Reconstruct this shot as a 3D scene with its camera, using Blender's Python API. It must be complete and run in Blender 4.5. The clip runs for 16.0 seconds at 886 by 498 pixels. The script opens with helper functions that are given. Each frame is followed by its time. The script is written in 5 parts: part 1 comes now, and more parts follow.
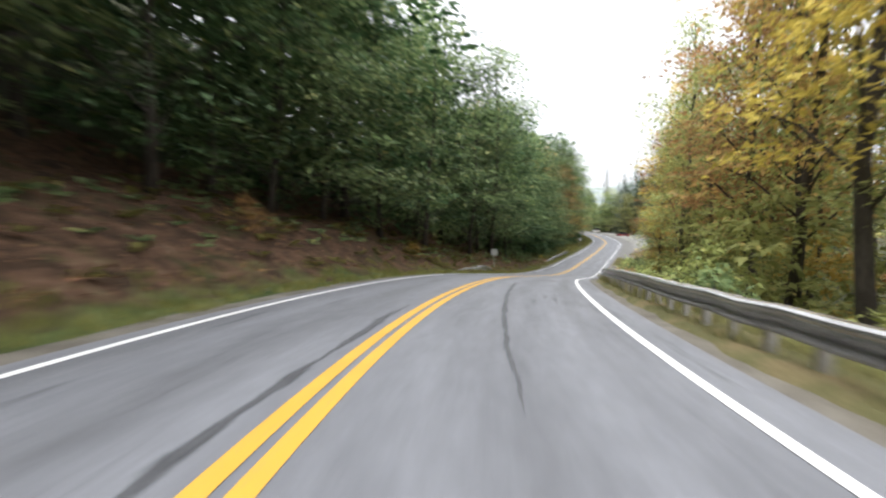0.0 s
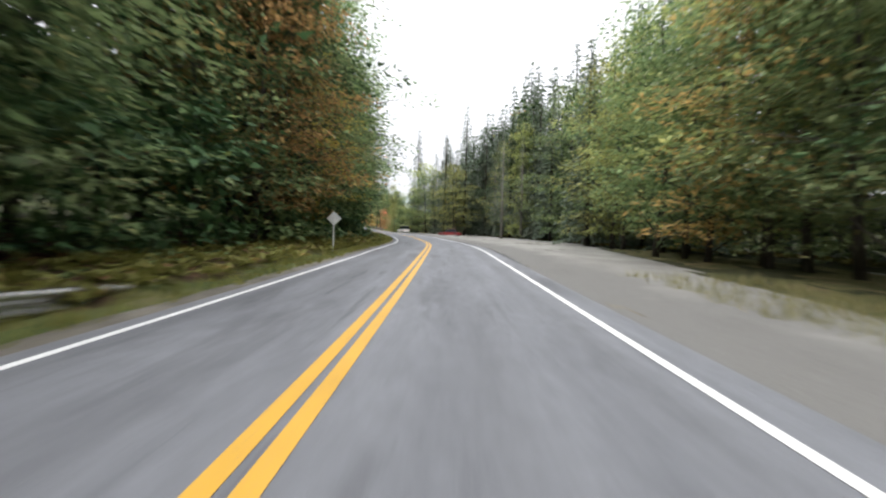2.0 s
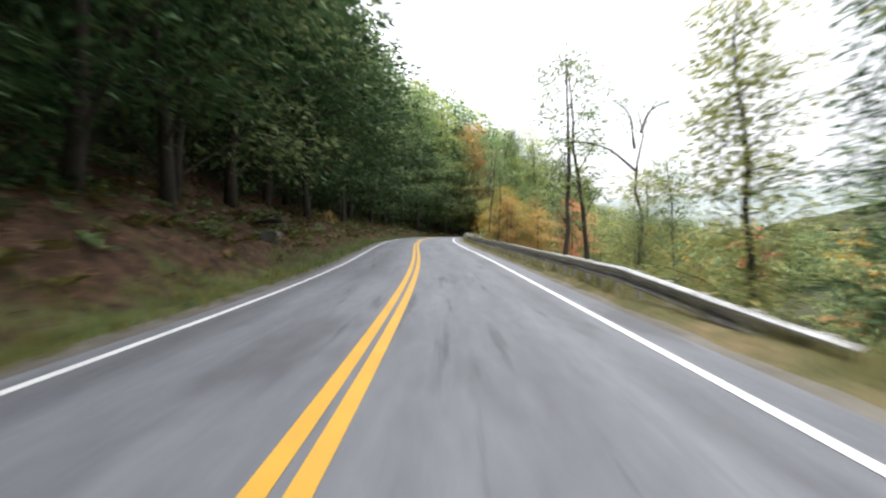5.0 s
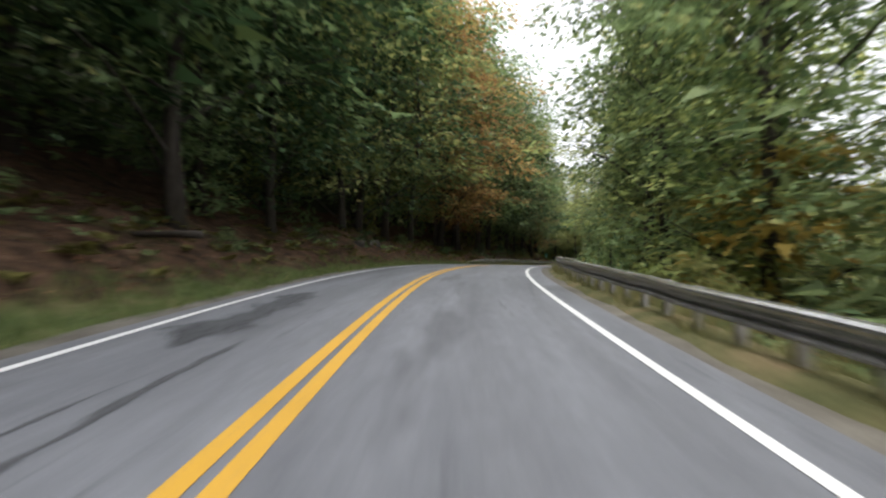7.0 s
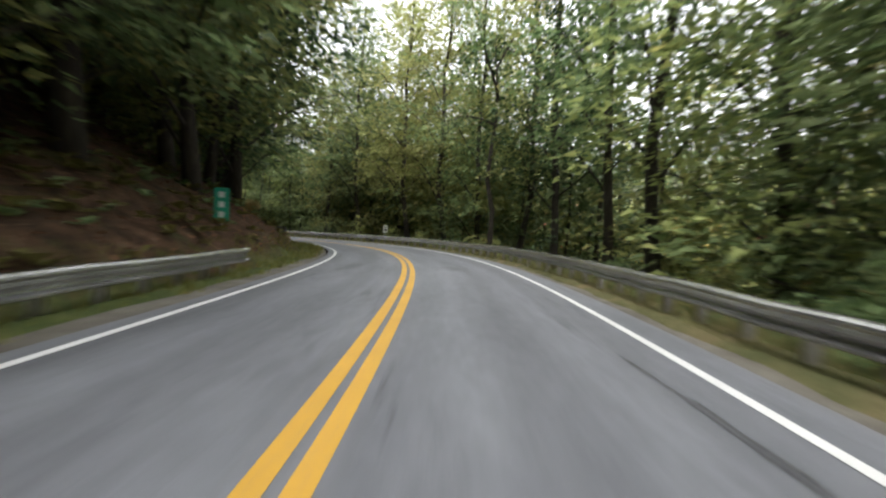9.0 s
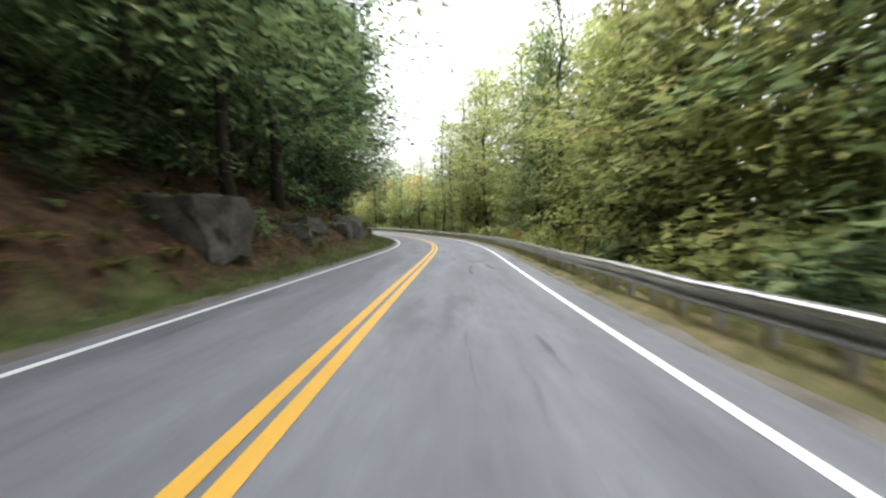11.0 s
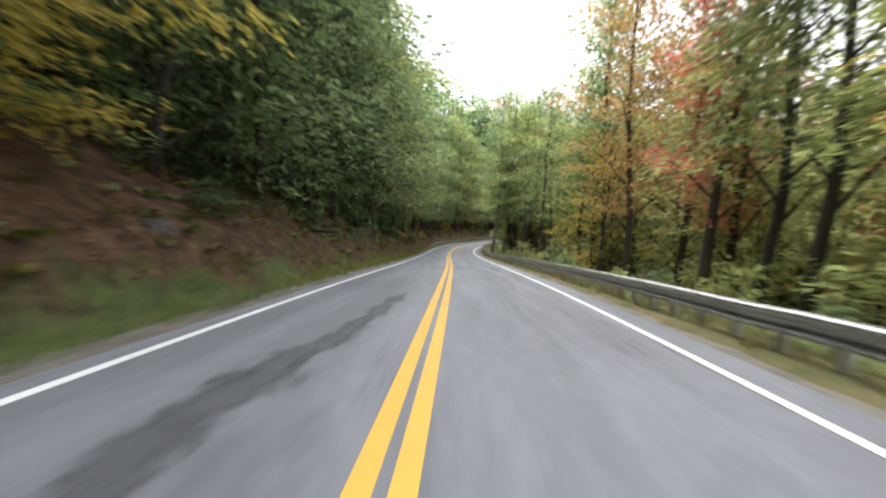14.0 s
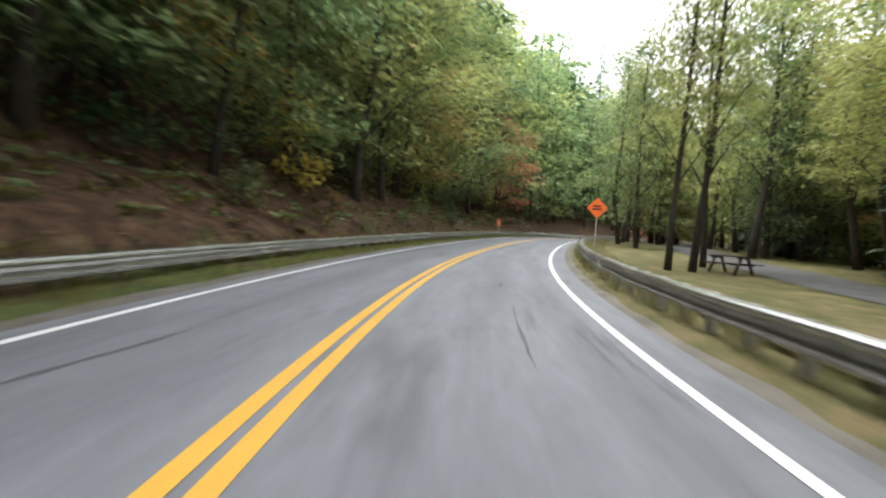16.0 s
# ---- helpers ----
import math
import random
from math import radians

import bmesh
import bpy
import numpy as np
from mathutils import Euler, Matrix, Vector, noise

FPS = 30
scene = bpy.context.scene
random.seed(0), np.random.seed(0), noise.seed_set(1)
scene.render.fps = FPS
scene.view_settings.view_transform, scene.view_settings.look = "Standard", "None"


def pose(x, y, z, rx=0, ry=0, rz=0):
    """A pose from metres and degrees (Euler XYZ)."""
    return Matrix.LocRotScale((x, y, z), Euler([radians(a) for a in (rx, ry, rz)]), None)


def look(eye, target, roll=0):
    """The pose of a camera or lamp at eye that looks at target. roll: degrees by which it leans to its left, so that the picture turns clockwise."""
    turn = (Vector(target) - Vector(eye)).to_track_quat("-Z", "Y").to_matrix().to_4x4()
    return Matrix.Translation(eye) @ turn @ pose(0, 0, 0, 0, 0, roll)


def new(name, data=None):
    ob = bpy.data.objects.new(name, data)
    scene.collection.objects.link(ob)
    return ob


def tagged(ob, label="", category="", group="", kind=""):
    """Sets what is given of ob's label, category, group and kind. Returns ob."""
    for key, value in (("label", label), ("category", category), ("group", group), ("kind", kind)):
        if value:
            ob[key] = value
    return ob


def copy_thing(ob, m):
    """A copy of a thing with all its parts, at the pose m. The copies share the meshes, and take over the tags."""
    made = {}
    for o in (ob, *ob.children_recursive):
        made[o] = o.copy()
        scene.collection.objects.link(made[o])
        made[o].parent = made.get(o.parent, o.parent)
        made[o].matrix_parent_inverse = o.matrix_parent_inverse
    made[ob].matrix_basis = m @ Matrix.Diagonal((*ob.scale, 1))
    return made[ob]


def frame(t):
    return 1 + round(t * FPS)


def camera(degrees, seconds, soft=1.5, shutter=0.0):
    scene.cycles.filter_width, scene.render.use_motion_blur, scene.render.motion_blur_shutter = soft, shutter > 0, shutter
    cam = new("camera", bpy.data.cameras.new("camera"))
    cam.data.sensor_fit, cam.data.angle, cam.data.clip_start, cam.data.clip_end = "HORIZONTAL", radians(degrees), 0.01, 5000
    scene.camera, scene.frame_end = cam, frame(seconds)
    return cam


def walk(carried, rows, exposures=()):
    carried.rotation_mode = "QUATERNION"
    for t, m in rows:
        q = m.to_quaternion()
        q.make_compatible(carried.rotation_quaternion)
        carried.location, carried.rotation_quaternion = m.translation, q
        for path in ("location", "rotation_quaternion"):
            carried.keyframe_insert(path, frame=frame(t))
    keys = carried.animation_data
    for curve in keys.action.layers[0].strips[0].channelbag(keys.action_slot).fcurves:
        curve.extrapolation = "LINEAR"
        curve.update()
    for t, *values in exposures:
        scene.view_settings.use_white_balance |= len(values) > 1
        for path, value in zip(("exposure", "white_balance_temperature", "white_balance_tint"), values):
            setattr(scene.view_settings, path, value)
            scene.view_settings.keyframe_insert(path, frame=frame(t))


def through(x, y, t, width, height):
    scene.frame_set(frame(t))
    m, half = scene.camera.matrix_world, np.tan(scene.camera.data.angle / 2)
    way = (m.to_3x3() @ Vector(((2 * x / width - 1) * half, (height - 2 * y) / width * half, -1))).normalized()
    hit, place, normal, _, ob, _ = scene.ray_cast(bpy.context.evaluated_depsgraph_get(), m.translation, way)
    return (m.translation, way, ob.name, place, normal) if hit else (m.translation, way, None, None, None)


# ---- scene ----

# The road's line: curvature (radians per 100 m, right is plus) and slope (per cent), every 12 m from 24 m behind the start.
BEND = [
    4.37, 3.31, 2.19, 0.85, 0.68, 0.22, -0.03, 0.19, 0.10, -0.09, -0.03, -0.58,
    -0.47, -0.38, -0.45, -0.40, -0.32, -0.26, -0.28, -0.40, 0.29, 0.60, 0.55, 0.33,
    0.57, 1.77, 0.72, 0.10, -0.08, 0.07, -0.74, -2.24, -2.35, -1.80, -0.98, -0.21,
    0.19, -0.08, -0.82, -1.13, -0.86, -0.82, -1.01, -0.64, 0.12, -0.09, -0.06, -0.16,
    0.15, 0.11, 0.46, 1.33, 1.15, 0.57, 0.50, 0.75, 0.95, 0.95, 0.80, 0.50,
    0.30, 0.10, 0.00, 0.00, 0.00, -0.03, -0.01, 0.00, 0.01, 0.01, 0.01, 0.01,
    0.01, 0.01, 0.01,
]
SLOPE = [
    6.2, 3.2, 0.0, -3.9, -7.6, -7.2, -2.2, 2.3, 3.8, 4.6, 4.8, 3.4,
    3.8, 4.9, 4.8, 4.4, 4.4, 5.1, 6.4, 8.2, 7.9, 7.5, 7.0, 6.0,
    4.3, 1.6, -1.1, -1.4, -0.7, -0.8, -1.6, -2.6, -3.1, -3.1, -2.9, -2.7,
    -2.4, -2.0, -1.9, -1.3, -0.8, -0.4, 0.0, -0.0, -0.2, -1.0, -2.6, -2.4,
    -2.4, -0.8, 1.0, 2.6, 3.7, 4.3, 4.0, 3.3, 2.5, 1.7, 1.0, 0.5,
    0.2, -0.0, -0.1, -0.2, -0.2, -0.1, -0.1, -0.1, -0.1, -0.0, -0.0, -0.0,
    0.0, 0.0, 0.0,
]

RIGHT_LINE, LEFT_LINE, EYE = 2.993, 2.503, 1.188
STEP = 0.5
_knots = -24 + 12.0 * np.arange(len(BEND))
S = np.arange(-24, _knots[-1], STEP)
_k, GRADE = np.interp(S, _knots, BEND) / 100, np.interp(S, _knots, SLOPE) / 100
def _sum(a):
    return np.concatenate([[0], np.cumsum((a[1:] + a[:-1]) / 2) * STEP])
TURN = _sum(_k)
RX, RY, RZ = _sum(np.sin(TURN)), _sum(np.cos(TURN)), _sum(GRADE)
_i = int(24 / STEP)
_c, _n = math.cos(TURN[_i]), math.sin(TURN[_i])
_x, _y = RX - RX[_i], RY - RY[_i]
RX, RY, RZ, TURN = _x * _c - _y * _n, _x * _n + _y * _c, RZ - RZ[_i], TURN - TURN[_i]


def road_at(s):
    """x, y, z and heading of the centre line at s metres."""
    return tuple(np.interp(s, S, a) for a in (RX, RY, RZ, TURN))


# The ride: seconds, metres along the road, metres right of the yellow lines, and degrees of yaw, pitch and roll against the road.
RIDE = [
    (0.0, -0.26, 1.064, -1.48, -2.07, -1.60),
    (0.5, 18.63, 0.880, -1.84, -1.72, -1.44),
    (1.0, 37.72, 0.912, -0.86, -2.26, -0.32),
    (1.5, 56.56, 0.958, -1.30, -2.30, -1.51),
    (2.0, 75.11, 0.957, -0.53, -2.29, -1.65),
    (2.5, 93.69, 1.194, -1.00, -2.30, -0.43),
    (3.0, 112.38, 1.033, -1.35, -1.41, -0.82),
    (3.2, 119.80, 1.072, -1.19, -1.59, -0.61),
    (3.5, 130.90, 1.023, -0.93, -1.71, -0.72),
    (4.0, 149.28, 0.933, -0.60, -1.80, -0.79),
    (4.5, 167.54, 0.859, -0.54, -1.77, -0.68),
    (5.0, 185.70, 0.775, -0.71, -1.58, -0.30),
    (5.3, 196.56, 0.731, -0.89, -1.33, 0.03),
    (5.5, 203.79, 0.954, -0.56, -1.00, 0.09),
    (6.0, 221.68, 0.941, -0.99, -1.67, -2.61),
    (6.5, 239.48, 0.623, -1.68, -2.07, -3.83),
    (7.0, 257.29, 1.127, -0.55, -2.12, -1.14),
    (7.5, 275.24, 1.470, -1.80, -1.88, -0.64),
    (8.0, 293.08, 0.808, -2.74, -1.54, -0.56),
    (8.5, 311.12, 0.511, -1.63, -1.68, -2.25),
    (9.0, 329.33, 0.720, -1.38, -2.80, -2.97),
    (9.2, 336.62, 0.603, -1.21, -2.93, -2.89),
    (9.5, 347.55, 0.684, -0.96, -2.46, -2.28),
    (10.0, 365.75, 0.839, -0.70, -2.09, -1.41),
    (10.5, 383.91, 0.978, -0.74, -2.05, -0.79),
    (11.0, 402.01, 1.147, -1.12, -2.27, 0.02),
    (11.3, 412.83, 1.240, -1.44, -2.58, 0.58),
    (11.5, 420.03, 1.147, -1.67, -1.95, 0.49),
    (12.0, 438.02, 0.881, -1.60, -1.55, -0.82),
    (12.5, 456.04, 1.050, -1.07, -1.10, 0.49),
    (13.0, 474.15, 0.813, -1.67, -1.64, 0.28),
    (13.5, 492.47, 0.591, -1.80, -1.73, -1.83),
    (14.0, 510.97, 0.301, -2.04, -1.45, -3.17),
    (14.5, 529.69, 0.516, -1.71, -0.77, 0.30),
    (15.0, 548.66, 0.689, -1.85, -1.38, 1.39),
    (15.5, 567.63, 0.671, -0.54, -1.97, -0.85),
    (16.0, 586.42, 1.051, -0.05, -2.78, -4.08),
]

def ride(t):
    a = np.array(RIDE)
    v = np.gradient(a, a[:, 0], axis=0)
    i = min(max(int(np.searchsorted(a[:, 0], t, "right")) - 1, 0), len(a) - 2)
    h = a[i + 1, 0] - a[i, 0]
    u = (t - a[i, 0]) / h
    p = ((1 + 2 * u) * (1 - u) ** 2 * a[i] + u * (1 - u) ** 2 * h * v[i] + u * u * (3 - 2 * u) * a[i + 1] + u * u * (u - 1) * h * v[i + 1])
    _, s, off, yaw, pitch, roll = p
    x, y, z, turn = road_at(s)
    grade = math.degrees(math.atan(np.interp(s, S, GRADE)))
    return pose(x + off * math.cos(turn), y - off * math.sin(turn), z + EYE, 90 + grade + pitch, 0, -math.degrees(turn) - yaw) @ pose(0, 0, 0, 0, 0, -roll)


cam = camera(85.89, 16.0, soft=2.2, shutter=0.2)
walk(cam, [(t / 10, ride(t / 10)) for t in range(161)], [(0, 1.5), (0.5, 1.45), (1, 1.8), (1.5, 1.3), (2, 1.25), (2.5, 1.5), (3, 1.45), (5.5, 1.6), (6, 1.65), (6.5, 1.5), (7, 1.42), (7.5, 1.85), (8, 1.65), (8.5, 2.05), (9, 1.95), (11.3, 2.2), (12, 2.2), (12.5, 2.45), (13, 2.0), (13.5, 1.75), (14, 1.95), (14.5, 1.95), (15, 2.2), (15.5, 2.1), (16, 2.1)])

# ---- light ----
world = bpy.data.worlds.new("overcast_sky")
scene.world = world
world.use_nodes = True
_t = world.node_tree
_bg = _t.nodes["Background"]
_sky = _t.nodes.new("ShaderNodeTexSky")
_sky.sky_type, _sky.sun_disc = "NISHITA", False
_sky.sun_elevation, _sky.sun_rotation = radians(63), radians(225)
_sky.air_density, _sky.dust_density, _sky.ozone_density = 1.0, 4.0, 1.0
_cloud = _t.nodes.new("ShaderNodeMix")
_cloud.data_type = "RGBA"
_cloud.inputs["Factor"].default_value = 0.9
_cloud.inputs["B"].default_value = (10.6, 10.8, 11.2, 1)
_t.links.new(_sky.outputs["Color"], _cloud.inputs["A"])
# an overcast sky is three times as bright overhead as at the horizon
_way = _t.nodes.new("ShaderNodeTexCoord")
_part = _t.nodes.new("ShaderNodeSeparateXYZ")
_t.links.new(_way.outputs["Generated"], _part.inputs["Vector"])
_high = _t.nodes.new("ShaderNodeMapRange")
_high.inputs["To Min"].default_value, _high.inputs["To Max"].default_value = 0.42, 1.26
_t.links.new(_part.outputs["Z"], _high.inputs["Value"])
_grade = _t.nodes.new("ShaderNodeMix")
_grade.data_type, _grade.blend_type = "RGBA", "MULTIPLY"
_grade.inputs["Factor"].default_value = 1.0
_t.links.new(_cloud.outputs["Result"], _grade.inputs["A"])
_t.links.new(_high.outputs["Result"], _grade.inputs["B"])
_t.links.new(_grade.outputs["Result"], _bg.inputs["Color"])
_bg.inputs["Strength"].default_value = 0.085

_sun = bpy.data.lights.new("sun", "SUN")
_sun.energy, _sun.angle, _sun.color = 1.5, radians(60), (1.0, 0.97, 0.92)
sun = new("sun", _sun)
sun.matrix_world = look((0, 0, 0), (-math.sin(radians(225)), -math.cos(radians(225)), -2.0))

# ---- materials ----


class Nodes:
    """A small wrapper that strings shader nodes together."""

    def __init__(self, name):
        self.mat = bpy.data.materials.new(name)
        self.mat.use_nodes = True
        self.tree = self.mat.node_tree
        self.bsdf = self.tree.nodes["Principled BSDF"]

    def node(self, kind, **values):
        n = self.tree.nodes.new(kind)
        for key, value in values.items():
            n.inputs[key].default_value = value
        return n

    def link(self, a, b):
        self.tree.links.new(a, b)

    def coords(self, uv=False, scale=(1, 1, 1)):
        c = self.node("ShaderNodeTexCoord")
        m = self.node("ShaderNodeMapping", Scale=scale)
        self.link(c.outputs["UV" if uv else "Object"], m.inputs["Vector"])
        return m.outputs["Vector"]

    def noise(self, vector, scale, detail=4, rough=0.6):
        n = self.node("ShaderNodeTexNoise", Scale=scale, Detail=detail, Roughness=rough)
        if vector is not None:
            self.link(vector, n.inputs["Vector"])
        return n.outputs["Fac"]

    def ramp(self, fac, *stops):
        r = self.node("ShaderNodeValToRGB")
        e = r.color_ramp.elements
        while len(e) < len(stops):
            e.new(0.5)
        for el, (at, col) in zip(e, stops):
            el.position = at
            el.color = (*col, 1) if len(col) == 3 else col
        self.link(fac, r.inputs["Fac"])
        return r.outputs["Color"]

    def mix(self, fac, a, b, blend="MIX"):
        m = self.node("ShaderNodeMix")
        m.data_type, m.blend_type = "RGBA", blend
        for key, value in (("Factor", fac), ("A", a), ("B", b)):
            if isinstance(value, (int, float)):
                m.inputs[key].default_value = value
            elif isinstance(value, tuple):
                m.inputs[key].default_value = (*value, 1)
            else:
                self.link(value, m.inputs[key])
        return m.outputs["Result"]

    def bump(self, height, strength=0.3, distance=0.02):
        b = self.node("ShaderNodeBump", Strength=strength, Distance=distance)
        self.link(height, b.inputs["Height"])
        self.link(b.outputs["Normal"], self.bsdf.inputs["Normal"])

    def done(self, color=None, rough=0.8, metal=0.0, spec=0.5):
        if color is not None:
            if isinstance(color, tuple):
                self.bsdf.inputs["Base Color"].default_value = (*color, 1)
            else:
                self.link(color, self.bsdf.inputs["Base Color"])
        if isinstance(rough, (int, float)):
            self.bsdf.inputs["Roughness"].default_value = rough
        else:
            self.link(rough, self.bsdf.inputs["Roughness"])
        self.bsdf.inputs["Metallic"].default_value = metal
        self.bsdf.inputs["Specular IOR Level"].default_value = spec
        return self.mat


def grey(v, warm=0.0):
    return (v * (1 + warm), v, v * (1 - warm))


def asphalt_material():
    n = Nodes("asphalt")
    uv = n.coords(uv=True)
    grain = n.noise(uv, 90, 3, 0.7)
    broad = n.noise(n.coords(uv=True, scale=(1, 0.12, 1)), 1.6, 5, 0.6)
    stain = n.noise(n.coords(uv=True, scale=(1, 0.22, 1)), 0.75, 4, 0.55)
    base = n.ramp(broad, (0.3, (0.122, 0.127, 0.143)), (0.7, (0.186, 0.193, 0.216)))
    dark = n.ramp(stain, (0.6, (0, 0, 0)), (0.68, (1, 1, 1)))
    color = n.mix(n.mix(0.5, (0, 0, 0), dark), base, (0.055, 0.056, 0.062))
    # oil-darkened strips mid-lane, and darker strips by both edges, strongest on the left
    sep = n.node("ShaderNodeSeparateXYZ")
    n.link(uv, sep.inputs["Vector"])
    patchy = n.ramp(n.noise(n.coords(uv=True, scale=(1, 0.1, 1)), 0.9, 5, 0.65), (0.36, (0.1, 0.1, 0.1)), (0.66, (1, 1, 1)))
    for centre, half, amount in ((1.45, 0.55, 0.5), (-1.25, 0.7, 0.6), (-2.3, 0.6, 0.75), (2.55, 0.35, 0.45)):
        off = n.node("ShaderNodeMath")
        off.operation = "SUBTRACT"
        n.link(sep.outputs["X"], off.inputs[0])
        off.inputs[1].default_value = centre
        size = n.node("ShaderNodeMath")
        size.operation = "ABSOLUTE"
        n.link(off.outputs["Value"], size.inputs[0])
        fade = n.node("ShaderNodeMapRange")
        fade.interpolation_type = "SMOOTHSTEP"
        fade.inputs["From Min"].default_value, fade.inputs["From Max"].default_value = half, 0.0
        fade.inputs["To Max"].default_value = amount
        n.link(size.outputs["Value"], fade.inputs["Value"])
        mask = n.mix(1.0, fade.outputs["Result"], patchy, "MULTIPLY")
        color = n.mix(mask, color, (0.075, 0.077, 0.084))
    streak = n.ramp(n.noise(n.coords(uv=True, scale=(1, 0.07, 1)), 3.2, 6, 0.62), (0.57, (0, 0, 0)), (0.66, (0.75, 0.75, 0.75)))
    where = n.ramp(n.noise(n.coords(uv=True, scale=(1, 0.16, 1)), 0.5, 3, 0.5), (0.46, (0, 0, 0)), (0.6, (1, 1, 1)))
    color = n.mix(n.mix(1.0, streak, where, "MULTIPLY"), color, (0.06, 0.062, 0.07))
    fine = n.noise(n.coords(uv=True, scale=(1, 0.35, 1)), 7, 5, 0.7)
    color = n.mix(1.0, color, n.ramp(fine, (0.3, (0.86, 0.86, 0.86)), (0.7, (1.1, 1.1, 1.1))), "MULTIPLY")
    speck = n.ramp(grain, (0.3, (0.82, 0.82, 0.82)), (0.7, (1.12, 1.12, 1.12)))
    color = n.mix(1.0, color, speck, "MULTIPLY")
    n.bump(grain, 0.35, 0.01)
    return n.done(color, 0.72, spec=0.4)


def paint_material(name, color, worn):
    n = Nodes(name)
    uv = n.coords(uv=True)
    chips = n.noise(uv, 22, 5, 0.75)
    broad = n.noise(uv, 1.1, 3)
    mask = n.ramp(chips, (worn - 0.05, (1, 1, 1)), (worn + 0.04, (0, 0, 0)))
    tone = n.ramp(broad, (0.3, tuple(c * 0.86 for c in color)), (0.7, color))
    n.bump(chips, 0.2, 0.004)
    return n.done(n.mix(n.mix(0.6, (0, 0, 0), mask), tone, (0.16, 0.15, 0.14)), 0.6)


def ground_material(name, stops, scale, fine, bump=0.6, depth=0.06):
    n = Nodes(name)
    c = n.coords()
    a, b = n.noise(c, scale, 5, 0.65), n.noise(c, fine, 4, 0.7)
    col = n.ramp(a, *stops)
    col = n.mix(1.0, col, n.ramp(b, (0.25, (0.6, 0.6, 0.6)), (0.75, (1.3, 1.3, 1.3))), "MULTIPLY")
    n.bump(b, bump, depth)
    return n.done(col, 0.95, spec=0.15)


def leaf_material(name, dark, light, accent, through=0.35):
    """Leaves: hue varies from leaf to leaf and from tree to tree, and light comes through them."""
    n = Nodes(name)
    island = n.node("ShaderNodeNewGeometry").outputs["Random Per Island"]
    tree = n.node("ShaderNodeObjectInfo").outputs["Random"]
    leaf = n.ramp(island, (0.0, dark), (0.55, light), (0.93, light), (1.0, accent))
    shift = n.node("ShaderNodeHueSaturation")
    m = n.node("ShaderNodeMapRange")
    m.inputs["To Min"].default_value, m.inputs["To Max"].default_value = 0.49, 0.525
    v = n.node("ShaderNodeMapRange")
    v.inputs["To Min"].default_value, v.inputs["To Max"].default_value = 0.75, 1.2
    n.link(tree, m.inputs["Value"])
    n.link(tree, v.inputs["Value"])
    n.link(m.outputs["Result"], shift.inputs["Hue"])
    n.link(v.outputs["Result"], shift.inputs["Value"])
    n.link(leaf, shift.inputs["Color"])
    n.done(shift.outputs["Color"], 0.65, spec=0.25)
    t = n.node("ShaderNodeBsdfTranslucent")
    n.link(shift.outputs["Color"], t.inputs["Color"])
    mixer = n.node("ShaderNodeMixShader", Fac=through)
    out = n.tree.nodes["Material Output"]
    n.link(n.bsdf.outputs["BSDF"], mixer.inputs[1])
    n.link(t.outputs["BSDF"], mixer.inputs[2])
    n.link(mixer.outputs["Shader"], out.inputs["Surface"])
    return n.mat


def bark_material(name, dark, light):
    n = Nodes(name)
    c = n.coords(scale=(1, 1, 0.18))
    f, b = n.noise(c, 14, 5, 0.7), n.noise(n.coords(), 1.3, 3)
    col = n.mix(n.mix(0.5, (0, 0, 0), b), n.ramp(f, (0.3, dark), (0.7, light)), dark)
    n.bump(f, 0.8, 0.03)
    return n.done(col, 0.92, spec=0.2)


def plain_material(name, color, rough=0.6, metal=0.0, vary=0.15, scale=6.0):
    n = Nodes(name)
    f = n.noise(n.coords(), scale, 5, 0.65)
    col = n.ramp(f, (0.3, tuple(c * (1 - vary) for c in color)), (0.7, tuple(min(1, c * (1 + vary)) for c in color)))
    n.bump(f, 0.1, 0.004)
    return n.done(col, rough, metal)


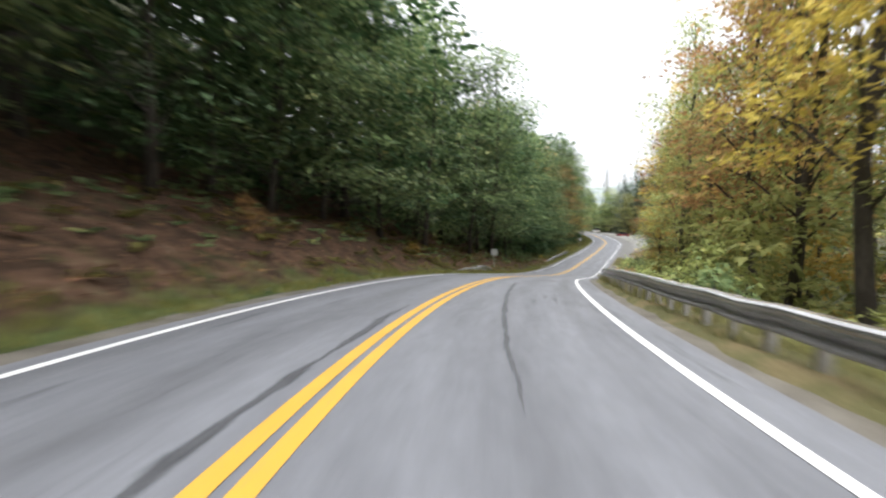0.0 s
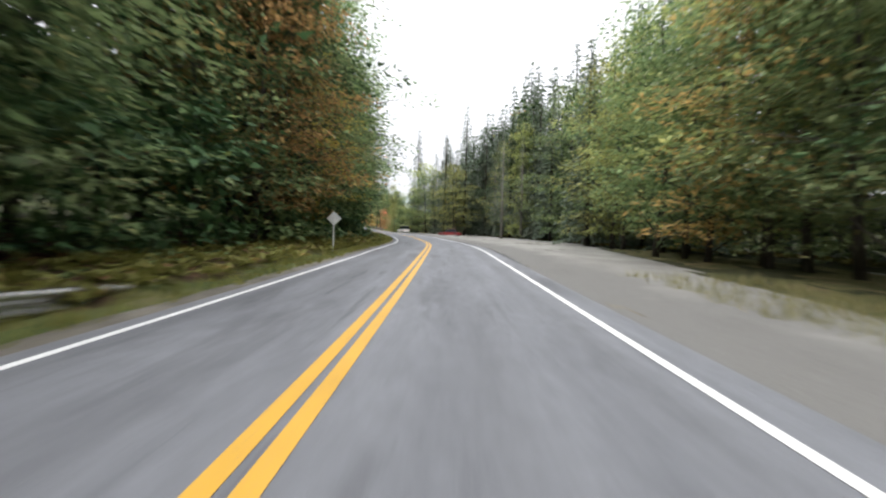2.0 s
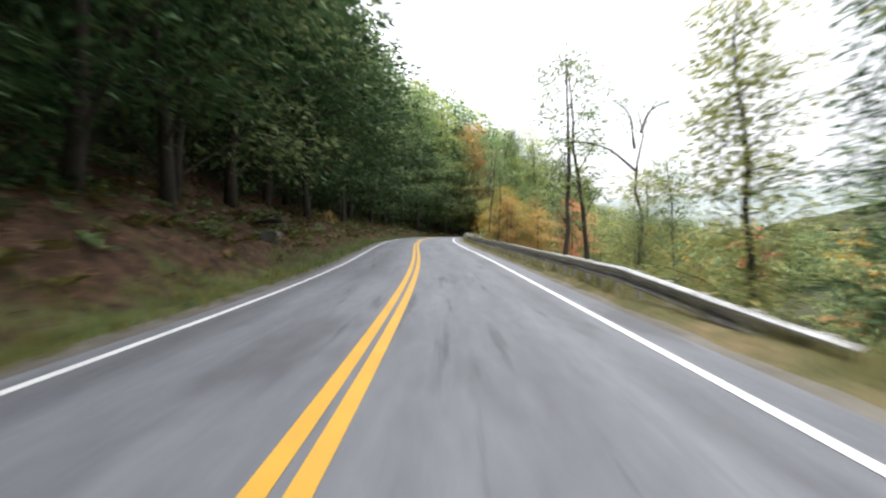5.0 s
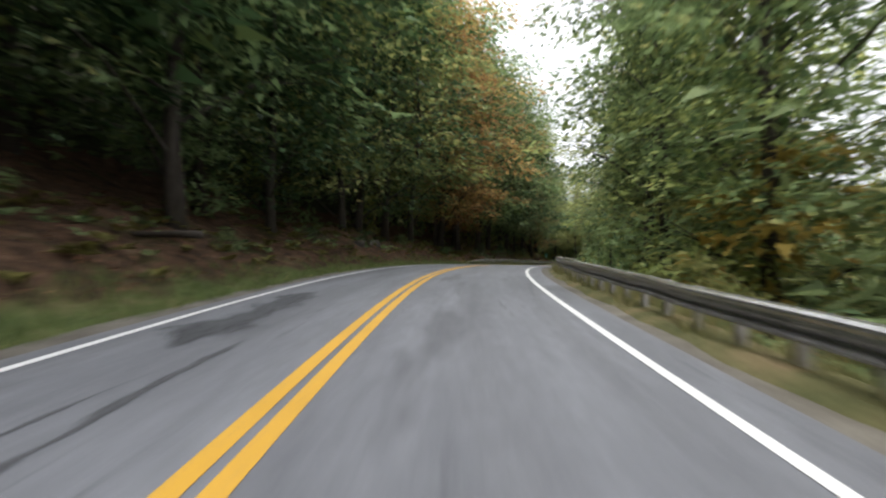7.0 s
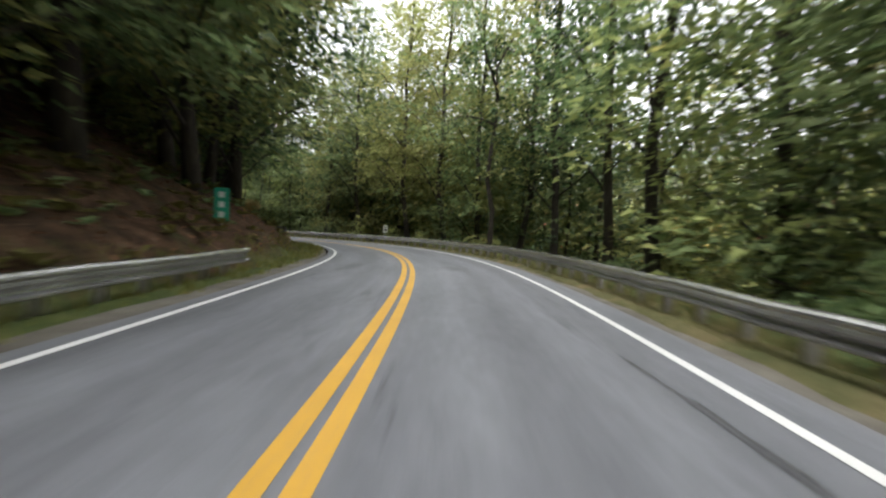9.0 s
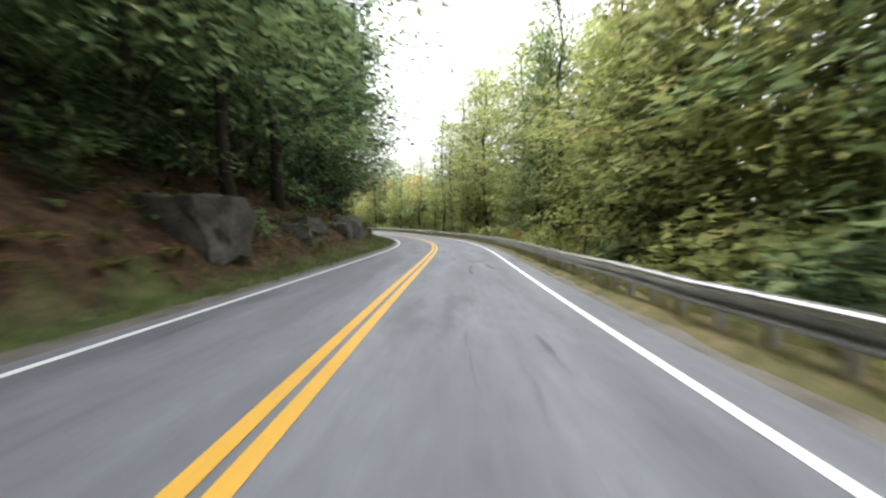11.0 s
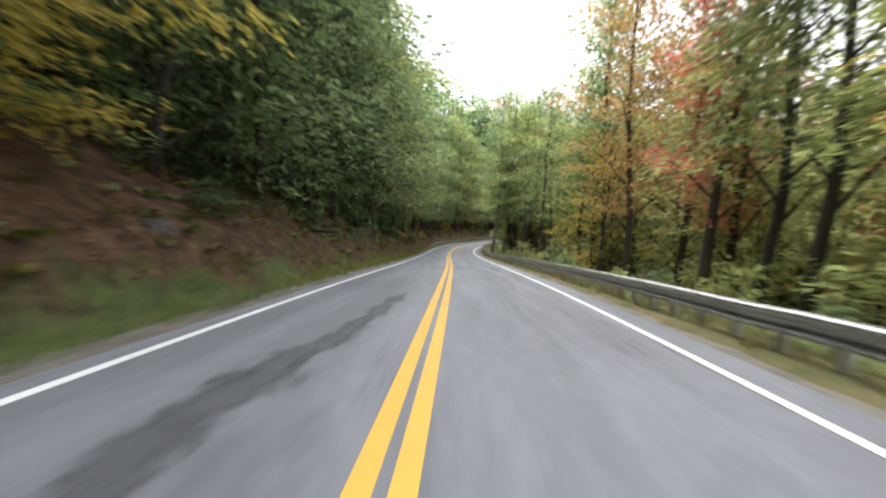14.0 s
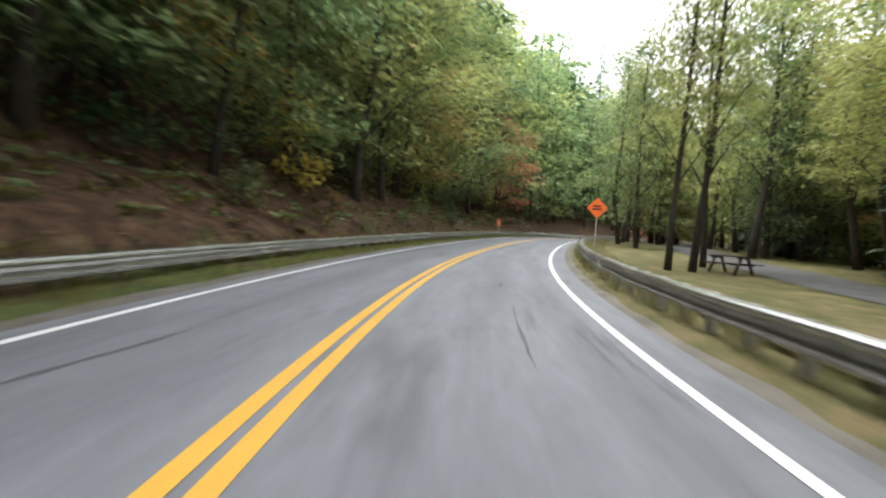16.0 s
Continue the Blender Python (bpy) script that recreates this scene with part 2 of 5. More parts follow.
def bank_material():
    """Grass at the foot, fallen leaves, soil and moss above; u is the offset from the road's centre."""
    n = Nodes("leafy_bank")
    c = n.coords()
    sep = n.node("ShaderNodeSeparateXYZ")
    n.link(n.coords(uv=True), sep.inputs["Vector"])
    wob = n.noise(c, 0.55, 5, 0.7)
    add = n.node("ShaderNodeMath")
    add.operation = "MULTIPLY_ADD"
    n.link(wob, add.inputs[0])
    add.inputs[1].default_value = 5.0
    n.link(sep.outputs["X"], add.inputs[2])
    rng = n.node("ShaderNodeMapRange")
    rng.inputs["From Min"].default_value, rng.inputs["From Max"].default_value = -2.1, -1.35
    n.link(add.outputs["Value"], rng.inputs["Value"])
    a, f = n.noise(c, 0.9, 5, 0.65), n.noise(c, 13, 4, 0.75)
    grass = n.ramp(a, (0.3, (0.05, 0.07, 0.025)), (0.5, (0.088, 0.112, 0.04)), (0.7, (0.17, 0.15, 0.072)))
    leaf = n.ramp(n.noise(c, 2.2, 6, 0.7), (0.3, (0.024, 0.019, 0.014)), (0.47, (0.075, 0.046, 0.03)), (0.6, (0.14, 0.08, 0.052)), (0.72, (0.22, 0.165, 0.115)))
    moss = n.ramp(n.noise(c, 0.7, 4), (0.55, (0, 0, 0)), (0.68, (0.75, 0.75, 0.75)))
    leaf = n.mix(moss, leaf, (0.06, 0.075, 0.025))
    col = n.mix(rng.outputs["Result"], leaf, grass)
    col = n.mix(1.0, col, n.ramp(f, (0.25, (0.5, 0.5, 0.5)), (0.75, (1.35, 1.35, 1.35))), "MULTIPLY")
    n.bump(f, 0.9, 0.08)
    return n.done(col, 0.95, spec=0.12)


def gravel_material():
    n = Nodes("gravel_lot")
    c = n.coords()
    base = n.ramp(n.noise(c, 0.22, 5, 0.6), (0.3, (0.16, 0.156, 0.15)), (0.55, (0.245, 0.24, 0.228)), (0.75, (0.3, 0.295, 0.28)))
    dark = n.ramp(n.noise(n.coords(uv=True, scale=(1, 0.25, 1)), 0.5, 5, 0.65), (0.52, (0, 0, 0)), (0.66, (0.7, 0.7, 0.7)))
    stones = n.noise(c, 34, 3, 0.7)
    sep = n.node("ShaderNodeSeparateXYZ")
    n.link(n.coords(uv=True), sep.inputs["Vector"])
    wob = n.node("ShaderNodeMath")
    wob.operation = "MULTIPLY_ADD"
    n.link(n.noise(c, 0.35, 4, 0.65), wob.inputs[0])
    wob.inputs[1].default_value = 4.0
    n.link(sep.outputs["X"], wob.inputs[2])
    strip = n.node("ShaderNodeMapRange")
    strip.inputs["From Min"].default_value, strip.inputs["From Max"].default_value = 8.4, 7.2
    n.link(wob.outputs["Value"], strip.inputs["Value"])
    base = n.mix(strip.outputs["Result"], base, (0.155, 0.152, 0.148))
    col = n.mix(n.mix(0.55, (0, 0, 0), dark), base, (0.12, 0.118, 0.114))
    col = n.mix(1.0, col, n.ramp(stones, (0.3, (0.75, 0.75, 0.75)), (0.7, (1.2, 1.2, 1.2))), "MULTIPLY")
    n.bump(stones, 0.5, 0.02)
    return n.done(col, 0.95, spec=0.15)


BANK = bank_material()
ASPHALT = asphalt_material()
YELLOW = paint_material("yellow_paint", (0.6, 0.335, 0.04), 0.40)
WHITE = paint_material("white_paint", (0.72, 0.72, 0.73), 0.37)
SHOULDER = ground_material("gravel_shoulder", [(0.3, (0.1, 0.09, 0.075)), (0.7, (0.2, 0.185, 0.16))], 1.3, 40, 0.5, 0.02)
GRAVEL = gravel_material()
PATH = ground_material("park_path", [(0.3, (0.07, 0.07, 0.072)), (0.7, (0.13, 0.13, 0.132))], 1.3, 40, 0.4, 0.015)
GRASSY = ground_material("grass_verge", [(0.3, (0.065, 0.075, 0.03)), (0.5, (0.125, 0.118, 0.055)), (0.7, (0.22, 0.165, 0.095))], 1.3, 18, 0.8, 0.06)
FOREST = ground_material("forest_floor", [(0.35, (0.035, 0.042, 0.022)), (0.6, (0.062, 0.062, 0.034)), (0.75, (0.07, 0.085, 0.042))], 0.4, 6, 0.8, 0.08)
STONE = ground_material("rock", [(0.3, (0.06, 0.056, 0.05)), (0.55, (0.13, 0.12, 0.11)), (0.75, (0.2, 0.19, 0.17))], 1.1, 7, 0.8, 0.08)
BARK = bark_material("bark", (0.028, 0.024, 0.02), (0.105, 0.09, 0.078))
PALE_BARK = bark_material("pale_bark", (0.13, 0.12, 0.105), (0.34, 0.32, 0.29))
LEAF = {
    "dark": leaf_material("dark_green_leaves", (0.016, 0.036, 0.016), (0.085, 0.14, 0.058), (0.24, 0.26, 0.08), 0.2),
    "green": leaf_material("green_leaves", (0.075, 0.115, 0.05), (0.25, 0.315, 0.14), (0.46, 0.43, 0.18), 0.45),
    "lime": leaf_material("yellow_green_leaves", (0.17, 0.19, 0.065), (0.4, 0.415, 0.155), (0.6, 0.5, 0.2), 0.48),
    "gold": leaf_material("golden_leaves", (0.28, 0.2, 0.05), (0.6, 0.43, 0.12), (0.62, 0.35, 0.1), 0.5),
    "orange": leaf_material("orange_leaves", (0.22, 0.14, 0.06), (0.5, 0.29, 0.13), (0.55, 0.42, 0.16), 0.5),
    "red": leaf_material("red_leaves", (0.34, 0.09, 0.07), (0.68, 0.22, 0.16), (0.65, 0.33, 0.16), 0.5),
    # needles paled and greyed, so their colour carries the haze on far spruces
    "spruce": leaf_material("spruce_needles", (0.08, 0.105, 0.08), (0.2, 0.245, 0.185), (0.28, 0.3, 0.22), 0.35),
    "straw": leaf_material("dry_grass", (0.13, 0.13, 0.055), (0.28, 0.25, 0.12), (0.46, 0.35, 0.2), 0.3),
    "grass": leaf_material("grass_blades", (0.08, 0.11, 0.035), (0.17, 0.21, 0.075), (0.36, 0.28, 0.13), 0.3),
    "fern": leaf_material("fern_leaves", (0.1, 0.1, 0.03), (0.22, 0.21, 0.06), (0.32, 0.19, 0.07)),
}
DEAD_LEAF = leaf_material("dead_leaves", (0.09, 0.045, 0.025), (0.24, 0.11, 0.06), (0.36, 0.2, 0.08), 0.1)
STEEL = plain_material("galvanised_steel", (0.43, 0.425, 0.42), 0.27, 0.82, 0.3, 3.5)
POST = plain_material("weathered_post", (0.34, 0.325, 0.3), 0.85, 0.0, 0.3, 8)
SIGN_BACK = plain_material("sign_back", (0.55, 0.56, 0.56), 0.45, 0.25, 0.1, 4)
SIGN_WHITE = plain_material("sign_white", (0.78, 0.79, 0.78), 0.4, 0.0, 0.06, 4)
SIGN_GREEN = plain_material("sign_green", (0.02, 0.30, 0.20), 0.4, 0.0, 0.1, 4)
SIGN_ORANGE = plain_material("sign_orange", (0.95, 0.17, 0.03), 0.45, 0.0, 0.08, 4)
BLACK = plain_material("black_rubber", (0.02, 0.02, 0.02), 0.7)
RED_PAINT = plain_material("red_car_paint", (0.2, 0.022, 0.024), 0.3, 0.0, 0.05)
WHITE_PAINT = plain_material("white_car_paint", (0.75, 0.75, 0.75), 0.25, 0.0, 0.04)
CAR_GLASS = plain_material("dark_car_glass", (0.02, 0.025, 0.03), 0.08, 0.0, 0.05)
LAMP_RED = plain_material("tail_lamp_red", (0.45, 0.02, 0.02), 0.2)
LAMP_CLEAR = plain_material("clear_lamp", (0.7, 0.7, 0.7), 0.15)
TIMBER = plain_material("weathered_timber", (0.09, 0.06, 0.045), 0.85, 0.0, 0.35, 9)
# distance haze on the ridge is put into this pale blue-grey base colour
HAZE_HILL = ground_material("haze_painted_hill", [(0.35, (0.22, 0.255, 0.255)), (0.65, (0.3, 0.33, 0.325))], 0.02, 0.12, 0.3, 0.8)

# ---- building helpers ----


class Shape:
    """Collects vertices and faces for one mesh."""

    def __init__(self):
        self.v, self.f, self.count = [], [], 0

    def add(self, verts, faces):
        self.v.extend([tuple(p) for p in verts])
        self.f.extend([tuple(i + self.count for i in f) for f in faces])
        self.count += len(verts)

    def tube(self, points, radii, sides=7, cap=True):
        pts = [Vector(p) for p in points]
        ring, n = [], len(pts)
        for i, p in enumerate(pts):
            d = (pts[min(i + 1, n - 1)] - pts[max(i - 1, 0)]).normalized()
            a = d.orthogonal().normalized() if abs(d.z) < 0.9 else Vector((1, 0, 0)).cross(d).normalized()
            b = d.cross(a)
            ring += [p + (a * math.cos(q) + b * math.sin(q)) * radii[i] for q in (2 * math.pi * j / sides for j in range(sides))]
        faces = [(i * sides + j, i * sides + (j + 1) % sides, (i + 1) * sides + (j + 1) % sides, (i + 1) * sides + j) for i in range(n - 1) for j in range(sides)]
        if cap:
            faces += [tuple(range(sides))[::-1], tuple((n - 1) * sides + j for j in range(sides))]
        self.add(ring, faces)

    def box(self, size, at=(0, 0, 0), turn=None, bevel=0.0):
        x, y, z = (a / 2 for a in size)
        b = min(bevel, x * 0.9, y * 0.9, z * 0.9)
        if b <= 0:
            vs = [Vector((i * x, j * y, k * z)) for i in (-1, 1) for j in (-1, 1) for k in (-1, 1)]
            fs = [(0, 1, 3, 2), (4, 6, 7, 5), (0, 4, 5, 1), (2, 3, 7, 6), (0, 2, 6, 4), (1, 5, 7, 3)]
        else:
            def ringed(cx, cy, h):
                return [Vector(p) for p in ((-cx + b, -cy, h), (cx - b, -cy, h), (cx, -cy + b, h), (cx, cy - b, h), (cx - b, cy, h), (-cx + b, cy, h), (-cx, cy - b, h), (-cx, -cy + b, h))]
            vs = ringed(x - b, y - b, -z) + ringed(x, y, -z + b) + ringed(x, y, z - b) + ringed(x - b, y - b, z)
            fs = [tuple(range(8))[::-1], tuple(range(24, 32))]
            fs += [(r * 8 + j, r * 8 + (j + 1) % 8, r * 8 + 8 + (j + 1) % 8, r * 8 + 8 + j) for r in range(3) for j in range(8)]
        m = (turn or Matrix()).to_4x4()
        self.add([m @ p + Vector(at) for p in vs], fs)

    def mesh(self, name, material, smooth=False):
        me = bpy.data.meshes.new(name)
        me.from_pydata(self.v, [], self.f)
        me.materials.append(material)
        if smooth:
            me.polygons.foreach_set("use_smooth", [True] * len(me.polygons))
        me.update()
        return me


def part(name, shape, material, parent, label="", smooth=False):
    me = shape if isinstance(shape, bpy.types.Mesh) else shape.mesh(name, material, smooth)
    ob = new(name, me)
    ob.parent = parent
    if label:
        tagged(ob, label)
    return ob


def thing(name, m, label, category, group=""):
    ob = new(name)
    ob.empty_display_size = 0.2
    ob.matrix_basis = m
    return tagged(ob, label, category, group)


def structure(name, me, label, category):
    return tagged(new(name, me), label, category, kind="structure")


def quads_mesh(name, verts, material, faces=None):
    """A mesh from an n x k x 3 array of loose faces with k corners."""
    me = bpy.data.meshes.new(name)
    v = verts.reshape(-1, 3)
    k = verts.shape[1]
    me.vertices.add(len(v))
    me.vertices.foreach_set("co", v.ravel().astype(np.float32))
    n = len(verts)
    me.loops.add(n * k)
    me.loops.foreach_set("vertex_index", np.arange(n * k, dtype=np.int32))
    me.polygons.add(n)
    me.polygons.foreach_set("loop_start", np.arange(0, n * k, k, dtype=np.int32))
    me.materials.append(material)
    me.update(calc_edges=True)
    me.validate()
    return me


# ---- the lie of the land ----
FLAT_LEFT = ([-30, 30, 52, 68, 150, 185, 300, 330, 350, 900], [0.42, 0.42, 0.3, 0.06, 0.06, 0.45, 0.35, 0.45, 0.6, 0.5])
FALL_RIGHT = ([-30, 40, 66, 180, 200, 240, 300, 400, 530, 560, 900], [-0.35, -0.3, 0.0, 0.0, -0.5, -0.5, -0.4, -0.35, -0.25, -0.02, 0.0])


def wave(x, y):
    return 0.5 * np.sin(x * 0.21 + 1.3) * np.cos(y * 0.17) + 0.35 * np.sin(x * 0.53 + y * 0.41)


def rise(s, lat):
    """Height of the land over the road's own height at s, lat metres to the right of the centre line."""
    left = np.interp(s, *FLAT_LEFT)
    a = np.maximum(-lat - 3.6, 0)
    steep = np.clip((left - 0.1) / 0.2, 0, 1)
    up = (left * np.minimum(a, 9) + (left + 0.35 * steep) * np.clip(a - 9, 0, 34)) * np.clip(a / 1.5, 0, 1)
    right = np.interp(s, *FALL_RIGHT)
    b = np.maximum(lat - 4.7, 0)
    down = right * np.minimum(b, 24)
    rough = np.clip((np.maximum(a, b) - 0.5) / 4, 0, 1)
    flat = np.where(lat > 0, np.abs(right) < 0.1, left < 0.1)
    return up + down + rough * wave(s, lat * 3) * np.where(flat, 0.08, 0.5) - 0.06 * (np.maximum(a, b) > 0)


def spot(s, lat, z=0.0):
    """The place on the land at s and lat, z metres over it."""
    x, y, h, turn = road_at(s)
    return Vector((x + lat * math.cos(turn), y - lat * math.sin(turn), h + float(rise(np.array(s), np.array(lat))) + z))


def stand(s, lat, z=0.0, turn=0.0, scale=1.0):
    """A pose on the land; turn 0 faces along the road."""
    return Matrix.LocRotScale(spot(s, lat, z), Euler((0, 0, -road_at(s)[3] + radians(turn))), Vector((scale,) * 3) if isinstance(scale, (int, float)) else Vector(scale))


def nearest(x, y):
    """Distance along the road and offset from it of a place in plan."""
    d = (RX - x) ** 2 + (RY - y) ** 2
    j = int(d.argmin())
    side = (x - RX[j]) * math.cos(TURN[j]) - (y - RY[j]) * math.sin(TURN[j])
    return float(S[j]), math.copysign(math.sqrt(d[j]), side)


def ribbon(name, material, s0, s1, lats, height, step=1.0, over_land=False):
    """A strip of ground along the road between the offsets lats, with UVs in metres."""
    ss = np.arange(s0, s1 + step / 2, step)
    la = np.array(lats)
    x, y, z, t = road_at(ss)
    g, h = np.meshgrid(la, ss)
    px = x[:, None] + g * np.cos(t)[:, None]
    py = y[:, None] - g * np.sin(t)[:, None]
    pz = z[:, None] + (rise(h, g) if over_land else 0) + height(h, g)
    me = bpy.data.meshes.new(name)
    n, m = g.shape
    idx = np.arange(n * m).reshape(n, m)
    faces = np.stack([idx[:-1, :-1], idx[:-1, 1:], idx[1:, 1:], idx[1:, :-1]], -1).reshape(-1, 4)
    me.from_pydata(np.stack([px, py, pz], -1).reshape(-1, 3).tolist(), [], faces.tolist())
    uv = me.uv_layers.new(name="road_uv")
    flat = np.stack([g, h], -1).reshape(-1, 2)[faces.ravel()]
    uv.data.foreach_set("uv", flat.ravel().astype(np.float32))
    me.materials.append(material)
    me.polygons.foreach_set("use_smooth", [True] * len(me.polygons))
    me.update()
    return me


def build_ground():
    core_x, core_y = np.arange(-300, 230, 4.0), np.arange(-80, 760, 4.0)
    grow = np.cumsum(6.0 * 1.22 ** np.arange(24))
    xs = np.concatenate([core_x[0] - grow[::-1], core_x, core_x[-1] + grow])
    ys = np.concatenate([core_y[0] - grow[::-1], core_y, core_y[-1] + grow])
    gx, gy = np.meshgrid(xs, ys)
    px, py = gx.ravel(), gy.ravel()
    sub = slice(0, None, 4)
    ax, ay, at, az, as_ = RX[sub], RY[sub], TURN[sub], RZ[sub], S[sub]
    z = np.empty(len(px))
    for i in range(0, len(px), 4000):
        q = slice(i, i + 4000)
        d2 = (px[q, None] - ax) ** 2 + (py[q, None] - ay) ** 2
        j = d2.argmin(1)
        lat = (px[q] - ax[j]) * np.cos(at[j]) - (py[q] - ay[j]) * np.sin(at[j])
        far = np.sqrt(d2[np.arange(len(j)), j])
        lat = np.where(lat < 0, -np.maximum(far, -lat), np.maximum(far, lat))
        near = np.clip((15.5 - np.abs(lat)) / 3, 0, 1)
        hills = np.clip((far - 150) / 500, 0, 1) * (60 + 45 * np.sin(px[q] * 0.006 + 1) * np.cos(py[q] * 0.005))
        z[q] = az[j] + rise(as_[j], np.clip(lat, -60, 60)) - 0.12 - 1.3 * near + hills
    n, m = gx.shape
    idx = np.arange(n * m).reshape(n, m)
    faces = np.stack([idx[:-1, :-1], idx[:-1, 1:], idx[1:, 1:], idx[1:, :-1]], -1).reshape(-1, 4)
    me = bpy.data.meshes.new("ground")
    me.from_pydata(np.stack([px, py, z], -1).tolist(), [], faces.tolist())
    me.materials.append(FOREST)
    me.polygons.foreach_set("use_smooth", [True] * len(me.polygons))
    structure("ground", me, "dark forest floor of soil and fallen leaves on rolling land", "ground")


def lot_edge(s):
    """Offset of the gravel lot's far edge."""
    return np.interp(s, [66, 74, 90, 106, 120, 130], [4.4, 6, 9.5, 12, 16.5, 20])


def build_road():
    def flat(s, lat):
        return 0 * s

    s0, s1 = -24, 760
    structure("road", ribbon("road", ASPHALT, s0, s1, np.linspace(-LEFT_LINE - 0.3, RIGHT_LINE + 0.55, 14), flat, 1.0), "worn grey asphalt two-lane country road with dark stains", "road")
    for name, lat, half, mat, label in (
        ("yellow_line", -0.104, 0.068, YELLOW, "solid yellow painted centre line on asphalt"),
        ("yellow_line", 0.104, 0.068, YELLOW, "solid yellow painted centre line on asphalt"),
        ("white_line", -LEFT_LINE, 0.05, WHITE, "solid white painted edge line on asphalt"),
        ("white_line", RIGHT_LINE, 0.056, WHITE, "solid white painted edge line on asphalt"),
    ):
        structure(name, ribbon(name, mat, s0, s1, [lat - half, lat, lat + half], lambda s, g: 0.006 + 0 * s, 0.5), label, "road marking")

    def shoulder_l(s, g):
        return np.where(g < -LEFT_LINE - 0.9, -0.14, -0.035) + 0.012 * np.sin(s * 2.1 + g * 9)

    structure("shoulder_left", ribbon("shoulder_left", SHOULDER, s0, s1, [-LEFT_LINE - 1.0, -LEFT_LINE - 0.8, -LEFT_LINE - 0.6, -LEFT_LINE - 0.36], shoulder_l, 0.7), "narrow shoulder of crumbled asphalt and gravel", "road shoulder")

    def shoulder_r(s, g):
        return np.where(g > RIGHT_LINE + 1.0, -0.14, -0.035) + 0.012 * np.sin(s * 2.3 + g * 8)

    structure("shoulder_right", ribbon("shoulder_right", SHOULDER, s0, s1, [RIGHT_LINE + 0.53, RIGHT_LINE + 0.75, RIGHT_LINE + 0.95, RIGHT_LINE + 1.1], shoulder_r, 0.7), "narrow shoulder of crumbled asphalt and gravel", "road shoulder")

    def lumpy(s, g):
        return 0.03 + 0.035 * np.sin(s * 1.7 + 3 * g) * np.sin(s * 0.6 - 2 * g) - 0.16 * (np.abs(g) < np.where(g > 0, RIGHT_LINE + 0.95, LEFT_LINE + 0.9)) + 0 * g

    for name, a0, a1 in (("verge_right_start", s0, 74), ("verge_right_valley", 182, s1)):
        structure(name, ribbon(name, GRASSY, a0, a1, RIGHT_LINE + np.array([0.66, 1.0, 1.2, 1.45, 1.75, 2.1, 2.5, 3.0]), lumpy, 0.8, True), "grassy verge of dry yellowing grass under the guardrail", "grass verge")

    def bank(s, g):
        return 0.03 + 0.10 * np.sin(s * 0.9 + g) * np.cos(g * 1.4 + s * 0.3) * np.clip((-g - 3.6), 0, 1) + 0.06 * np.sin(s * 2.3) * np.sin(g * 2.2) * (g < -4.3) - 0.2 * (g > -3.3)

    structure("bank_left", ribbon("bank_left", BANK, s0, 760, -np.concatenate([np.arange(5.2, 14.2, 0.6)[::-1], [4.8, 4.4, 4.0, 3.75, 3.5, 3.1]]), bank, 0.8, True), "grassy verge rising to a steep earth bank covered in brown leaves", "bank")

    def lot(s, g):
        edge = np.minimum(np.clip((s - 66) / 8, 0, 1), np.clip((186 - s) / 14, 0, 1)) * np.clip((lot_edge(s) - g) / 1.2 + 0.5, 0, 1)
        return 0.05 + 0.02 * np.sin(s * 0.7) * np.sin(g * 0.9) - 0.25 * (1 - edge) - 0.075 * np.clip((RIGHT_LINE + 1.6 - g) / 0.6, 0, 1)

    structure("gravel_lot", ribbon("gravel_lot", GRAVEL, 64, 188, np.concatenate([[RIGHT_LINE + 0.5], np.arange(RIGHT_LINE + 1.0, 20, 1.0)]), lot, 1.0), "wide pale gravel pull-off beside the road", "gravel lot")

    structure("grass_right", ribbon("grass_right", GRASSY, 44, 110, np.arange(5.2, 17.0, 0.8), lambda s, g: 0.06 + 0.05 * np.sin(s * 1.3 + g) * np.sin(g * 1.7) - 0.25 * (g < 5.5) - 0.3 * np.clip((48 - s) / 4, 0, 1) - 0.35 * np.clip(lot_edge(s) - g + 0.2, 0, 1) * (s > 76), 0.8, True), "rough grass between the road and the trees", "grass verge")

    def slope(s, g):
        return 0.03 + 0.08 * np.sin(s * 0.8 + g) * np.cos(g * 1.3 + s * 0.4) - 0.1 * (g < 5.3)

    structure("slope_right", ribbon("slope_right", FOREST, s0, 760, np.arange(5.0, 15.0, 0.7), slope, 1.0, True), "slope of dark soil, roots and fallen leaves", "slope")
    structure("park_lawn", ribbon("park_lawn", GRASSY, 556, 720, np.arange(4.8, 36, 1.5), lambda s, g: 0.12 - 0.3 * np.clip((566 - s) / 8, 0, 1) + 0 * g, 1.5, True), "park lawn of thin yellowish grass under trees", "lawn")

    def drive(s, g):
        return 0.15 + 0 * s

    structure("park_path", ribbon("park_path", PATH, 588, 660, [10.3, 11.3, 12.5, 14], drive, 1.0, True), "grey paved park path between trees", "path")


